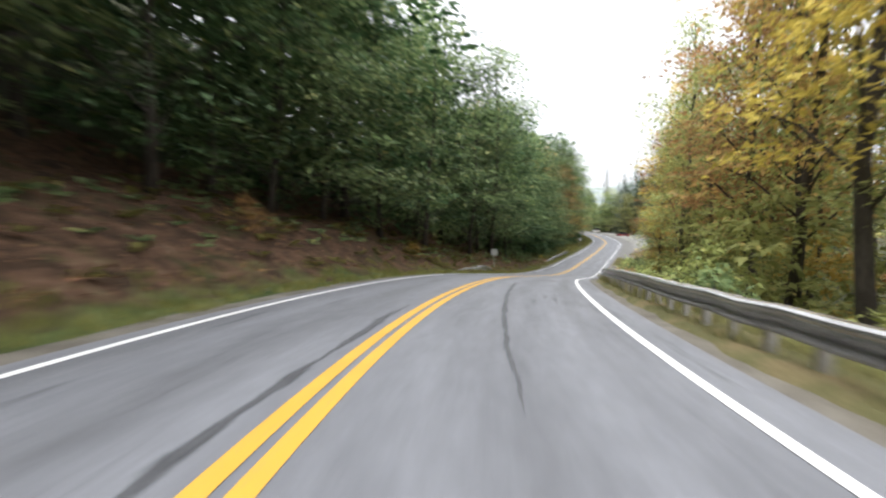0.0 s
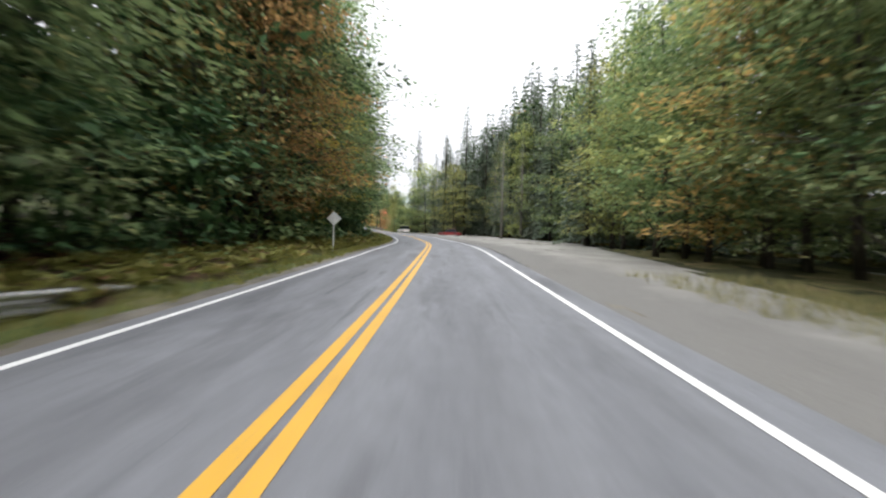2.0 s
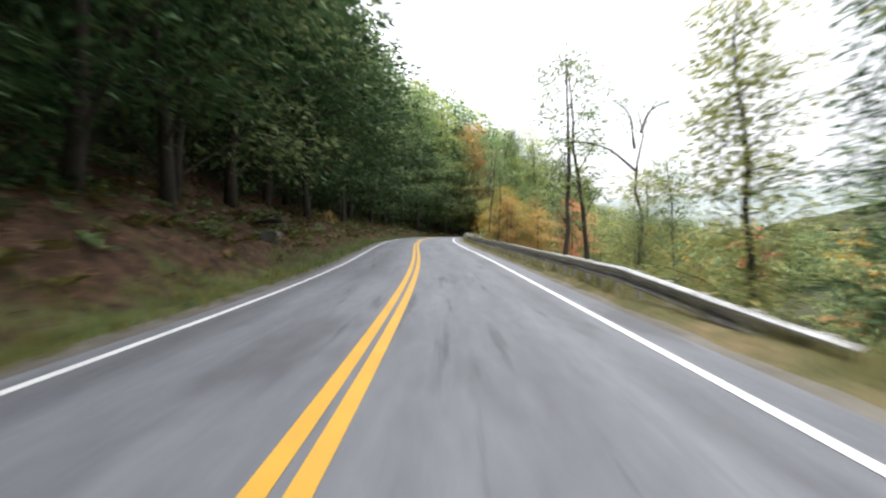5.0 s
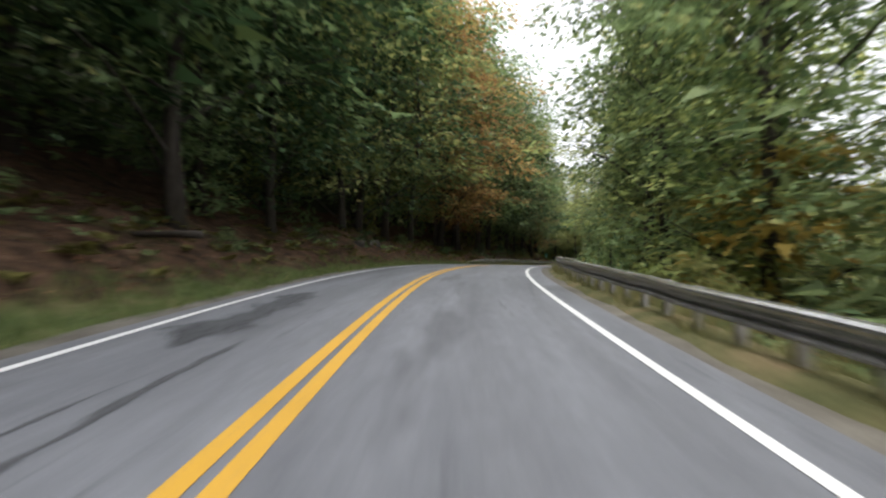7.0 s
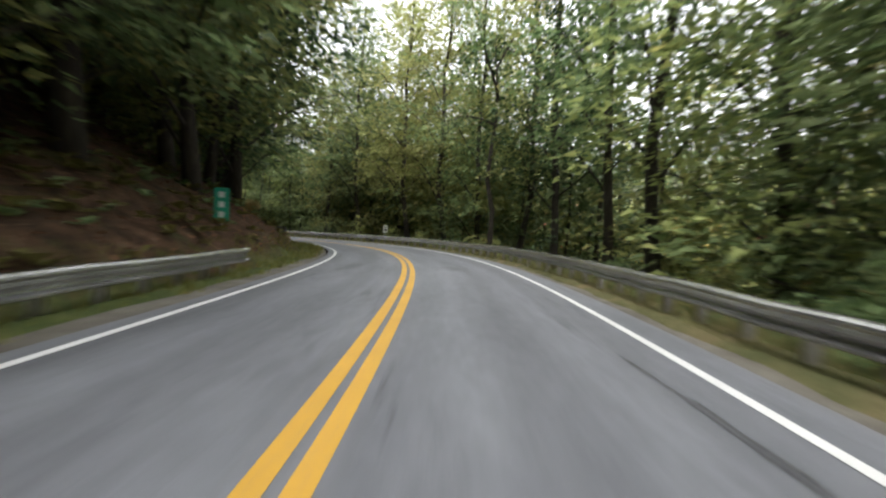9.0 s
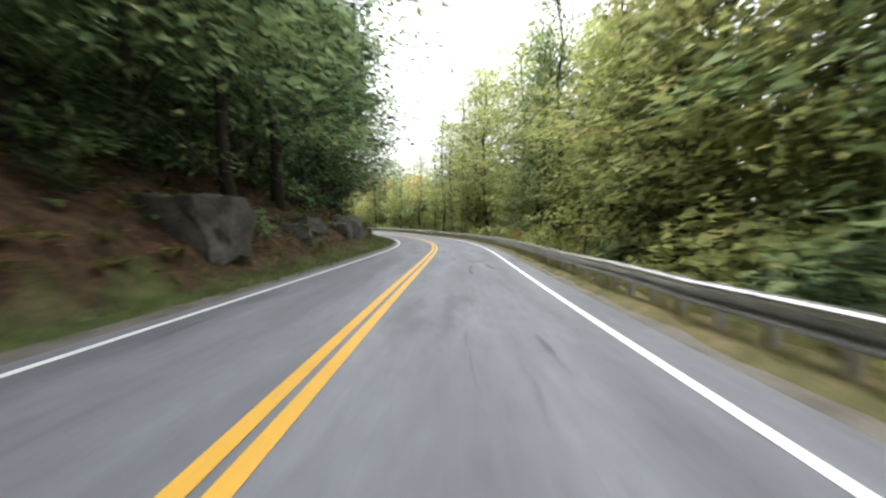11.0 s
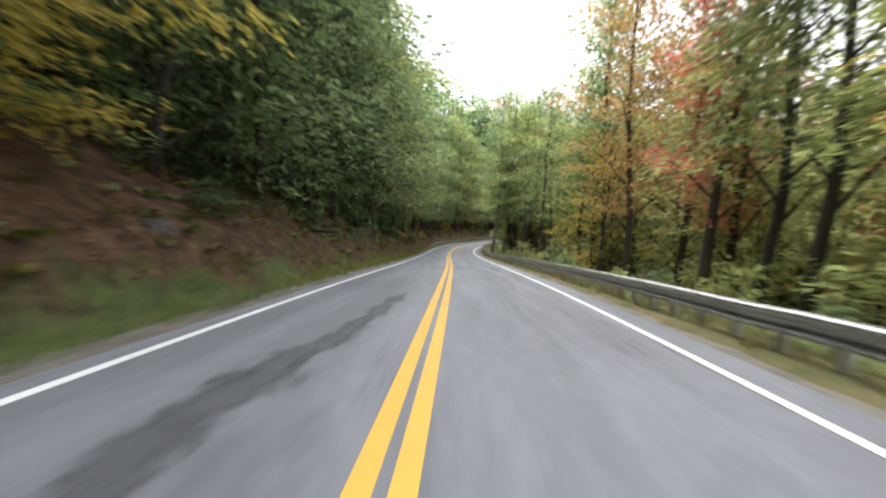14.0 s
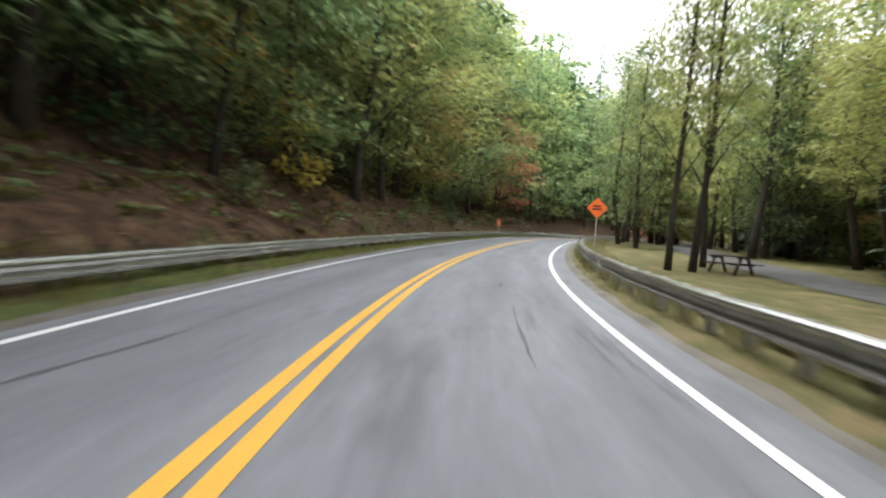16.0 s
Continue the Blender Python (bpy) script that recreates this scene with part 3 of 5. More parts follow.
def tar(s0, s1, lat0, lat1, width, seed):
    """A dark tar seam or worn patch on the asphalt; u runs across it from -1 to 1, v along it in metres."""
    n = max(12, int((s1 - s0) / 0.12))
    across = np.linspace(-1, 1, 5)
    vs, uvs = [], []
    for i in range(n + 1):
        u = i / n
        s = s0 + (s1 - s0) * u
        q = Vector((s * 0.9, seed * 7.3, 0))
        lat = lat0 + (lat1 - lat0) * u + (0.025 + 0.2 * width) * noise.noise(q) + 0.02 * noise.noise(q * 5)
        w = width * 0.8 * min(1, 4 * u + 0.15, 4 * (1 - u) + 0.15) * max(0.25, 0.8 + 0.8 * noise.noise(q * 1.7 + Vector((0, 0, 3))))
        x, y, z, t = road_at(s)
        for k in across:
            l = lat + w * k
            vs.append((x + l * math.cos(t), y - l * math.sin(t), z + 0.004))
            uvs.append((k, s + seed * 31.7))
    faces = [(5 * i + j, 5 * i + j + 1, 5 * i + j + 6, 5 * i + j + 5) for i in range(n) for j in range(4)]
    me = bpy.data.meshes.new("tar_seam")
    me.from_pydata(vs, [], faces)
    layer = me.uv_layers.new(name="seam_uv")
    layer.data.foreach_set("uv", np.array([uvs[i] for f in faces for i in f], np.float32).ravel())
    me.materials.append(TAR)
    structure("tar_seam", me, "dark worn tar repair on the asphalt", "tar seam")


def tar_material():
    """Dark bitumen that breaks up into blots and gaps towards its edges."""
    n = Nodes("tar")
    c = n.coords()
    sep = n.node("ShaderNodeSeparateXYZ")
    n.link(n.coords(uv=True), sep.inputs["Vector"])
    side = n.node("ShaderNodeMath")
    side.operation = "ABSOLUTE"
    n.link(sep.outputs["X"], side.inputs[0])
    blots = n.noise(c, 5.5, 6, 0.72)
    held = n.node("ShaderNodeMath")
    held.operation = "MULTIPLY_ADD"
    n.link(side.outputs["Value"], held.inputs[0])
    held.inputs[1].default_value = -0.36
    n.link(blots, held.inputs[2])
    cover = n.node("ShaderNodeMapRange")
    cover.interpolation_type = "SMOOTHSTEP"
    cover.inputs["From Min"].default_value, cover.inputs["From Max"].default_value = 0.2, 0.44
    cover.inputs["To Max"].default_value = 0.9
    n.link(held.outputs["Value"], cover.inputs["Value"])
    n.link(cover.outputs["Result"], n.bsdf.inputs["Alpha"])
    grain = n.noise(c, 60, 3, 0.7)
    n.bump(grain, 0.3, 0.008)
    return n.done(n.ramp(n.noise(c, 2.2, 4), (0.3, (0.05, 0.052, 0.058)), (0.7, (0.085, 0.088, 0.097))), 0.62, spec=0.4)


def build_far_hill():
    """A wooded ridge across the valley, haze painted in its colour, with treetop outline."""
    x, y, z, t = road_at(215)
    vs, rows, n = [], 7, 240
    for i in range(n + 1):
        a = t + radians(4 + 76 * i / n)
        crest = 62 + 42 * math.sin(math.pi * min(1, i / n * 1.15)) + 9 * noise.noise(Vector((i * 0.05, 0, 0))) + 5 * noise.noise(Vector((i * 0.9, 2, 0)))
        for j in range(rows):
            u = j / (rows - 1)
            d = 560 + 190 * u + 12 * noise.noise(Vector((i * 0.1, j, 5)))
            vs.append((x + d * math.sin(a), y + d * math.cos(a), z - 90 + (90 + crest) * math.sin(u * math.pi / 2) + 2 * noise.noise(Vector((i * 0.7, j * 1.3, 0)))))
    fs = [(i * rows + j, (i + 1) * rows + j, (i + 1) * rows + j + 1, i * rows + j + 1) for i in range(n) for j in range(rows - 1)]
    me = bpy.data.meshes.new("far_hill")
    me.from_pydata(vs, [], fs)
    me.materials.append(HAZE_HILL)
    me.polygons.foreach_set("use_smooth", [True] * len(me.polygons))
    structure("far_hill", me, "wooded ridge across the valley with haze painted into its colour", "hill")


TAR = tar_material()
build_far_hill()
build_ground()
build_road()
for i, (s0, s1, l0, l1, w) in enumerate((
    (3.0, 16.5, 1.46, 1.0, 0.09), (1.5, 4.0, -0.42, -0.38, 0.16), (4.0, 8.0, -0.36, -0.36, 0.12), (40.0, 46, 1.15, 1.05, 0.07), (262, 266.6, -1.7, -1.7, 0.8), (258, 262.5, -1.0, -1.1, 0.10), (257.5, 261, -1.5, -1.3, 0.06),
    (511, 516, -1.3, -1.2, 0.6), (514.5, 521, -1.1, -0.75, 0.3), (569, 574, 1.8, 1.7, 0.10), (571.5, 573.5, 2.6, 2.4, 0.12), (313.5, 318, 2.6, 2.3, 0.08), (414.5, 417.5, 1.58, 1.63, 0.11), (416, 418.5, 2.3, 2.15, 0.14),
    (476.5, 486, 2.4, 2.24, 0.26), (477, 480, -2.0, -1.6, 0.3), (331, 334, 2.6, 2.45, 0.10), (223.5, 226, 0.55, 0.68, 0.09), (532, 538, 2.25, 2.05, 0.36), (533, 540, -2.0, -1.35, 0.12), (439, 443.5, 2.34, 2.3, 0.14),
    (590.5, 594, 1.82, 1.83, 0.04), (589, 591, -1.75, -1.45, 0.08), (550.5, 553, -0.5, -0.42, 0.12), (570, 572, -2.05, -1.75, 0.2), (140, 146, 1.2, 1.0, 0.1), (90, 100, 3.58, 3.52, 0.16), (92, 108, 3.66, 3.72, 0.1), (108, 124, 3.66, 3.8, 0.14), (160, 168, -1.2, -1.4, 0.12), (370, 378, 1.5, 1.4, 0.12), (388, 396, -1.3, -1.1, 0.1),
)):
    tar(s0, s1, l0, l1, w, i)

# ---- guardrails ----
W_BEAM = [(0.0, -0.155), (0.05, -0.15), (0.085, -0.13), (0.08, -0.105), (0.045, -0.09), (0.006, -0.076), (0.0, -0.05), (0.02, 0.0), (0.07, 0.06), (0.086, 0.088), (0.079, 0.116), (0.048, 0.143), (0.0, 0.155)]


def guardrail(s0, s1, lat, top, label, spacing=0.95, buried=(False, False)):
    """A W-beam rail on posts. lat: its offset; top: the beam's upper edge over the road."""
    side = -1 if lat > 0 else 1
    x, y, z, t = road_at(s0)
    root = thing("guardrail", Matrix.Translation((x + lat * math.cos(t), y - lat * math.sin(t), z)), label, "guardrail", "roadside guardrails")
    o = root.matrix_basis.translation
    ss = np.append(np.arange(s0, s1, 0.95), s1)
    shape, rings = Shape(), []
    rng = random.Random(int(s0) + 7)
    for s in ss:
        x, y, z, t = road_at(s)
        dip = 0.0
        if buried[0]:
            dip += max(0, 1 - (s - s0) / 4.5)
        if buried[1]:
            dip += max(0, 1 - (s1 - s) / 4.5)
        jig = rng.uniform(-0.012, 0.012)
        for out, up in W_BEAM:
            l = lat + side * (out + 0.02) + jig - side * dip * 0.35
            rings.append(Vector((x + l * math.cos(t), y - l * math.sin(t), z + top - 0.15 + up + jig - dip * 0.38)) - o)
    k = len(W_BEAM)
    front = len(rings)
    back = []
    for i, p in enumerate(rings):
        t = road_at(ss[i // k])[3]
        back.append(p - Vector((math.cos(t), -math.sin(t), 0)) * side * 0.006)
    faces = []
    for i in range(len(ss) - 1):
        for j in range(k - 1):
            a, b = i * k + j, (i + 1) * k + j
            faces += [(a, a + 1, b + 1, b), (front + a, front + b, front + b + 1, front + a + 1)]
        faces += [(i * k, (i + 1) * k, front + (i + 1) * k, front + i * k), (i * k + k - 1, front + i * k + k - 1, front + (i + 1) * k + k - 1, (i + 1) * k + k - 1)]
    shape.add(rings + back, faces)
    part("beam", shape, STEEL, root, "galvanised steel W-shaped beam")
    post = Shape()
    post.box((0.10, 0.13, 1.0), (0, 0, -0.5), None, 0.012)
    post.box((0.09, 0.12, 0.2), (side * 0.06, 0, -0.12), None, 0.01)
    me = post.mesh("post", POST)
    for s in np.arange(s0 + 0.5, s1 - 0.3, spacing):
        x, y, z, t = road_at(s)
        dip = (max(0, 1 - (s - s0) / 4.5) if buried[0] else 0) + (max(0, 1 - (s1 - s) / 4.5) if buried[1] else 0)
        l = lat - side * (0.10 + dip * 0.35)
        p = part("post", me, None, root)
        p.matrix_basis = Matrix.LocRotScale(Vector((x + l * math.cos(t), y - l * math.sin(t), z + top - 0.02 - dip * 0.38)) - o, Euler((rng.uniform(-0.02, 0.02), rng.uniform(-0.03, 0.03), -t)), None)
    return root


guardrail(-14, 58.5, 4.15, 0.58, "weathered steel guardrail on posts above a wooded slope", buried=(False, True))
guardrail(190, 400, 4.2, 0.58, "weathered steel guardrail on posts above the open valley", buried=(True, False))
guardrail(400.5, 600, 4.2, 0.58, "weathered steel guardrail curving along the wooded slope", buried=(False, False))
guardrail(600.5, 690, 4.2, 0.58, "weathered steel guardrail beside the park", buried=(False, False))
guardrail(28.5, 38.5, -4.15, 0.50, "short weathered guardrail below the bank", buried=(True, True))
guardrail(63, 83, -3.95, 0.50, "short weathered guardrail at the forest edge", buried=(True, True))
guardrail(294, 340, -3.6, 0.52, "weathered steel guardrail along the inside of the bend", buried=(True, False))
guardrail(586, 690, -4.0, 0.46, "weathered steel guardrail along the outside of the bend", buried=(True, False))

# ---- trees ----


def leaves(centres, spread, flat, count, size, rng, droop=0.25, out_from=None):
    """Loose pointed leaves, in layered sprays round each centre."""
    c = np.repeat(np.array(centres), count, 0)
    n = len(c)
    r = rng.random((n, 1)) ** 0.5 * spread
    ang = rng.random((n, 1)) * 2 * np.pi
    off = np.concatenate([r * np.cos(ang), r * np.sin(ang), rng.normal(0, flat, (n, 1)) - droop * r * r / spread], 1)
    p = c + off
    d = off + (c - out_from) * 0.5 if out_from is not None else off.copy()
    d[:, 2] = -0.25 * np.linalg.norm(d[:, :2], axis=1) + rng.normal(0, 0.15, n)
    d += rng.normal(0, 0.26, (n, 3)) * np.linalg.norm(d, axis=1, keepdims=True)
    d /= np.linalg.norm(d, axis=1, keepdims=True) + 1e-6
    up = np.tile([0, 0, 1.0], (n, 1)) + rng.normal(0, 0.3, (n, 3))
    w = np.cross(d, up)
    w /= np.linalg.norm(w, axis=1, keepdims=True) + 1e-6
    l = size * (0.65 + 0.7 * rng.random((n, 1)))
    return np.stack([p - w * l * 0.3, p + d * l, p + w * l * 0.3], 1)


def broadleaf(seed, height, base, radius, sprays, per, size, lean=0.0, bare=False, fill=0):
    """Trunk shape and leaves of a broad-leaved tree."""
    rng = np.random.default_rng(seed)
    shape = Shape()
    n = 9
    bend = rng.normal(0, 0.12, (n, 2)).cumsum(0) * height / 14
    pts = [(bend[i, 0] + lean * (i / n) ** 1.6, bend[i, 1], height * 0.93 * i / (n - 1) - 0.25 * (i == 0)) for i in range(n)]
    r0 = 0.0075 * height + 0.03
    shape.tube(pts, [r0 * (1.35 if i == 0 else 1) * (1 - 0.9 * i / (n - 1)) + 0.012 for i in range(n)], 8)
    centres = []
    limbs = max(7, int(sprays / 4))
    for i in range(limbs):
        u = (i + 0.5) / limbs
        z = base + (height * 0.95 - base) * u
        a = i * 2.399 + rng.normal(0, 0.4)
        prof = math.sin(math.pi * min(1, 0.22 + 0.78 * u) ** 0.9) ** 0.7 if not bare else 0.8
        reach = radius * max(0.18, prof) * rng.uniform(0.7, 1.12)
        f = min(max((z - 0.12 * height) / (height * 0.93), 0.05), 0.95) * (n - 1)
        j = int(f)
        st = np.array(pts[j]) * (1 - f + j) + np.array(pts[min(j + 1, n - 1)]) * (f - j)
        en = np.array([st[0] + reach * math.cos(a), st[1] + reach * math.sin(a), z + rng.normal(0, 0.25)])
        mid = (st + en) / 2 + np.array([0, 0, 0.12 * reach])
        rr = r0 * 0.34 * (1 - 0.6 * u)
        shape.tube([st, mid, en], [rr, rr * 0.6, 0.012], 4, False)
        k = max(1, round(sprays / limbs))
        for q in range(k):
            w = 0.45 + 0.55 * (q + 0.5) / k
            p = st * (1 - w) + en * w
            side = rng.normal(0, 0.22 * reach, 3) * np.array([1, 1, 0.45])
            c = p + side
            centres.append(c)
            if q == k - 1:
                shape.tube([mid, (mid + c) / 2, c], [rr * 0.4, rr * 0.25, 0.008], 3, False)
    centres.append(np.array(pts[-1]))
    lv = leaves(centres, radius * 0.36, 0.16, per, size, rng, 0.22, np.array([0, 0, height * 0.45]))
    if fill:
        z = base + 0.6 + (height - base) * 0.62 * rng.random(fill)
        u = (z - base) / (height - base)
        r = radius * 0.5 * np.sin(np.pi * np.minimum(1, 0.22 + 0.78 * u) ** 0.9) ** 0.7 * np.sqrt(rng.random(fill))
        a = rng.random(fill) * 2 * np.pi
        inner = leaves(np.stack([r * np.cos(a) + lean * u, r * np.sin(a), z], 1), 0.3, 0.2, 3, size * 1.15, rng)
        lv = np.concatenate([lv, inner])
    return shape, lv


def spruce(seed, height, radius, tiers, per, size, base=0.6):
    rng = np.random.default_rng(seed)
    shape = Shape()
    shape.tube([(0, 0, -0.2), (0.03, 0, height * 0.5), (0, 0.02, height)], [0.012 * height + 0.03, 0.008 * height, 0.01], 8)
    quads = []
    for i in range(tiers):
        u = i / (tiers - 1)
        z = base + (height - base - 0.2) * u
        reach = radius * (1 - u) ** 0.85 + 0.12
        k = max(4, int(9 * (1 - 0.5 * u)))
        for b in range(k):
            a = 2 * math.pi * (b + rng.random()) / k
            r = reach * rng.uniform(0.65, 1.1)
            d = np.array([math.cos(a), math.sin(a), 0])
            end = d * r + np.array([0, 0, z - 0.28 * r])
            st = np.array([0, 0, z])
            shape.tube([st, (st + end) / 2 + np.array([0, 0, 0.03]), end], [0.02, 0.013, 0.005], 3, False)
            m = max(3, int(per * r / radius))
            w = rng.random(m) ** 0.7
            p = st + (end - st) * w[:, None] + rng.normal(0, 0.07, (m, 3))
            dirs = d + np.cross(d, [0, 0, 1]) * rng.normal(0, 0.8, (m, 1)) + np.array([0, 0, -0.35]) + rng.normal(0, 0.2, (m, 3))
            dirs /= np.linalg.norm(dirs, axis=1, keepdims=True)
            l = size * (0.6 + 0.7 * rng.random((m, 1)))
            side = np.cross(dirs, rng.normal(0, 0.35, (m, 3)) + [0, 0, 1])
            side /= np.linalg.norm(side, axis=1, keepdims=True)
            quads.append(np.stack([p - side * l * 0.2, p + dirs * l, p + side * l * 0.2], 1))
    return shape, np.concatenate(quads)


MADE = {}
SHAPES = {}
WORDS = {"dark": "dark green", "green": "green", "lime": "yellow-green", "gold": "golden autumn", "orange": "orange autumn", "red": "red autumn", "spruce": "dark green needled"}
FORMS = {
    # broad, with drooping sprays over the road's edge
    "edge1": lambda: broadleaf(11, 15.0, 2.3, 4.4, 84, 70, 0.25, 0.0, fill=260),
    "edge2": lambda: broadleaf(12, 18.0, 2.8, 4.6, 92, 70, 0.26, 0.4, fill=280),
    "edge3": lambda: broadleaf(13, 12.0, 1.6, 3.9, 72, 66, 0.23, 0.0, fill=220),
    # tall and narrow, leafy along most of the trunk
    "tall1": lambda: broadleaf(21, 17.0, 2.2, 3.0, 84, 66, 0.22, 0.3, fill=460),
    "tall2": lambda: broadleaf(22, 14.0, 0.8, 2.9, 80, 66, 0.21, -0.4, fill=440),
    "tall3": lambda: broadleaf(23, 18.0, 5.0, 3.0, 72, 66, 0.22, 0.0, fill=330),
    # sparse crown against the sky
    "thin1": lambda: broadleaf(31, 12.0, 4.0, 1.5, 40, 34, 0.17, 0.5, True),
    "thin2": lambda: broadleaf(32, 10.0, 2.5, 1.4, 36, 36, 0.17, -0.3, True),
    # inside the wood
    "mid1": lambda: broadleaf(45, 12.0, 1.4, 3.9, 60, 26, 0.36, 0.0, fill=120),
    "deep1": lambda: broadleaf(41, 16.0, 1.5, 4.2, 52, 18, 0.52, 0.0, fill=100),
    "deep2": lambda: broadleaf(42, 19.0, 2.5, 4.2, 54, 18, 0.54, 0.0, fill=100),
    "low1": lambda: broadleaf(43, 5.5, 0.4, 2.6, 26, 20, 0.38, 0.0, fill=30),
    "far1": lambda: broadleaf(44, 15.0, 1.0, 4.6, 28, 12, 0.82, 0.0, fill=40),
    "spruce1": lambda: spruce(51, 20.0, 3.0, 40, 34, 0.46),
    "spruce2": lambda: spruce(52, 16.0, 2.6, 34, 34, 0.45, 1.2),
    "dead1": lambda: spruce(53, 17.0, 2.1, 34, 9, 0.3, 3.2),
    "bush1": lambda: broadleaf(61, 1.9, 0.25, 1.2, 18, 28, 0.19),
    "bush2": lambda: broadleaf(62, 1.3, 0.15, 1.0, 14, 28, 0.18),
}


WOOD = {"left": ([], []), "right": ([], [])}


def shape_of(form):
    if form not in SHAPES:
        SHAPES[form] = FORMS[form]()
    return SHAPES[form]


def wood_tree(side, form, tint, m):
    """One of the countless trees inside the wood, kept for the joined woodland."""
    shape, lv = shape_of(form)
    a = np.array(m)
    n = 72 if not form.startswith("spruce") else 24
    if not form.startswith(("far", "low")):
        WOOD[side][0].append((np.array(shape.v[:n]) @ a[:3, :3].T + a[:3, 3], [f for f in shape.f if max(f) < n]))
    WOOD[side][1].append((tint, lv @ a[:3, :3].T + a[:3, 3]))


def clear_road(q):
    """Leaves outside the clear space over the road."""
    c = q.mean(1)
    near = slice(0, None, 8)
    d = (c[:, None, 0] - RX[near]) ** 2 + (c[:, None, 1] - RY[near]) ** 2
    j = d.argmin(1)
    return q[(d[np.arange(len(j)), j] > 4.3 ** 2) | (c[:, 2] - RZ[near][j] > 5.0)]


def build_woodland():
    for side, (trunks, crowns) in WOOD.items():
        s = Shape()
        for v, f in trunks:
            s.add(v.tolist(), f)
        tagged(new("woodland_trunks", s.mesh("woodland_trunks", BARK, True)), "dense dark trunks and limbs inside the wood", "woodland", kind="stuff")
        crowns = [(t, clear_road(q)) for t, q in crowns]
        tints = sorted({t for t, _ in crowns})
        me = quads_mesh("woodland", np.concatenate([q for _, q in crowns]), LEAF[tints[0]])
        for t in tints[1:]:
            me.materials.append(LEAF[t])
        me.polygons.foreach_set("material_index", np.concatenate([np.full(len(q), tints.index(t), np.int32) for t, q in crowns]))
        tagged(new("woodland", me), "dense mixed green and autumn foliage of the wood", "woodland", kind="stuff")


def tree(form, tint, m, bark=None):
    """A tree of that form and tint at the pose m; the first of a kind is built, the others are copies."""
    bark = bark or BARK
    key = (form, tint, bark.name)
    if key in MADE:
        return copy_thing(MADE[key], m @ Matrix.Diagonal((*(1 / v for v in MADE[key].scale), 1)))
    shape, lv = shape_of(form)
    if form.startswith("bush"):
        label, name, cat = f"low {WORDS[tint]} leafy bush at the roadside", "bush", "bush"
    elif form.startswith("spruce"):
        label, name, cat = "tall dark green spruce with drooping branches", "spruce_tree", "tree"
    elif form.startswith("dead"):
        label, name, cat = "dead grey spruce with bare drooping twigs", "dead_tree", "tree"
    elif form.startswith("thin"):
        label, name, cat = f"slender tree with thin {WORDS[tint]} foliage", "tree", "tree"
    elif form.startswith("edge"):
        label, name, cat = f"broad-leaved tree with dense low {WORDS[tint]} foliage", "tree", "tree"
    else:
        label, name, cat = f"tall forest tree with {WORDS[tint]} foliage", "tree", "tree"
    root = thing(name, m, label, cat, "roadside trees" if cat == "tree" else "roadside bushes")
    root.scale = (1, 1, 1)
    part("trunk", shape, bark, root, "", True)
    part("crown" if cat == "tree" else "foliage", quads_mesh("crown", lv, LEAF[tint]), None, root)
    MADE[key] = root
    root.matrix_basis = m
    return root


def pick(rng, table):
    return rng.choices([k for k, _ in table], [w for _, w in table])[0]


LEFT_TINTS = [(-30, [("dark", 7), ("green", 4), ("lime", 0.3)]), (60, [("dark", 8), ("green", 3), ("orange", 0.3)]), (106, [("dark", 3), ("green", 6), ("orange", 0.4)]), (185, [("dark", 6), ("green", 4)]),
              (280, [("green", 6), ("dark", 1), ("lime", 3), ("orange", 0.3)]), (400, [("dark", 5), ("green", 5)]), (540, [("green", 5), ("dark", 3), ("lime", 1)]), (600, [("green", 5), ("dark", 0.4), ("lime", 4), ("gold", 0.4)]), (625, [("green", 6), ("dark", 2), ("lime", 1)])]
RIGHT_TINTS = [(-30, [("lime", 6), ("green", 2), ("gold", 2.2), ("orange", 1.0)]), (60, [("green", 5), ("dark", 1.5), ("lime", 3), ("orange", 0.5)]), (196, [("gold", 0.8), ("lime", 3), ("green", 5), ("orange", 0.4)]),
               (262, [("green", 5), ("lime", 4), ("gold", 0.25)]), (300, [("green", 6), ("dark", 1), ("lime", 4)]), (410, [("lime", 8), ("green", 3), ("gold", 0.2)]), (455, [("lime", 7), ("gold", 0.5), ("orange", 0.4), ("green", 4)]),
               (500, [("lime", 6), ("green", 4), ("orange", 0.7), ("gold", 0.5)]), (545, [("green", 4), ("lime", 6), ("orange", 0.15)])]


def tint_at(table, s):
    out = table[0][1]
    for s0, t in table:
        if s >= s0:
            out = t
    return out


def under_skyline(x, y, z, k):
    """Scale of a tree at x, y, z once the open valley beside s = 200 is kept clear of tall growth."""
    ex, ey, ez, et = road_at(200)
    d = math.hypot(x - ex, y - ey)
    a = math.degrees((math.atan2(x - ex, y - ey) - et + math.pi) % (2 * math.pi) - math.pi)
    if not 13 < a < 44 or d > 260:
        return k
    return min(k, (ez + 1.2 + d * (0.16 if a < 20 else 0.11) - z) / 17.5)


def overhangs(form, m, s):
    """Whether leaves of that tree would hang low over the road beside s."""
    a = np.array(m)
    p = shape_of(form)[1][:, 1] @ a[:3, :3].T + a[:3, 3]
    x, y, z, t = road_at(s)
    ahead = (p[:, 0] - x) * math.sin(t) + (p[:, 1] - y) * math.cos(t)
    x, y, z, t = road_at(s + ahead)
    lat = (p[:, 0] - x) * np.cos(t) - (p[:, 1] - y) * np.sin(t)
    return bool(((lat > -3.7) & (lat < 4.3) & (p[:, 2] - z < 3.9)).any())


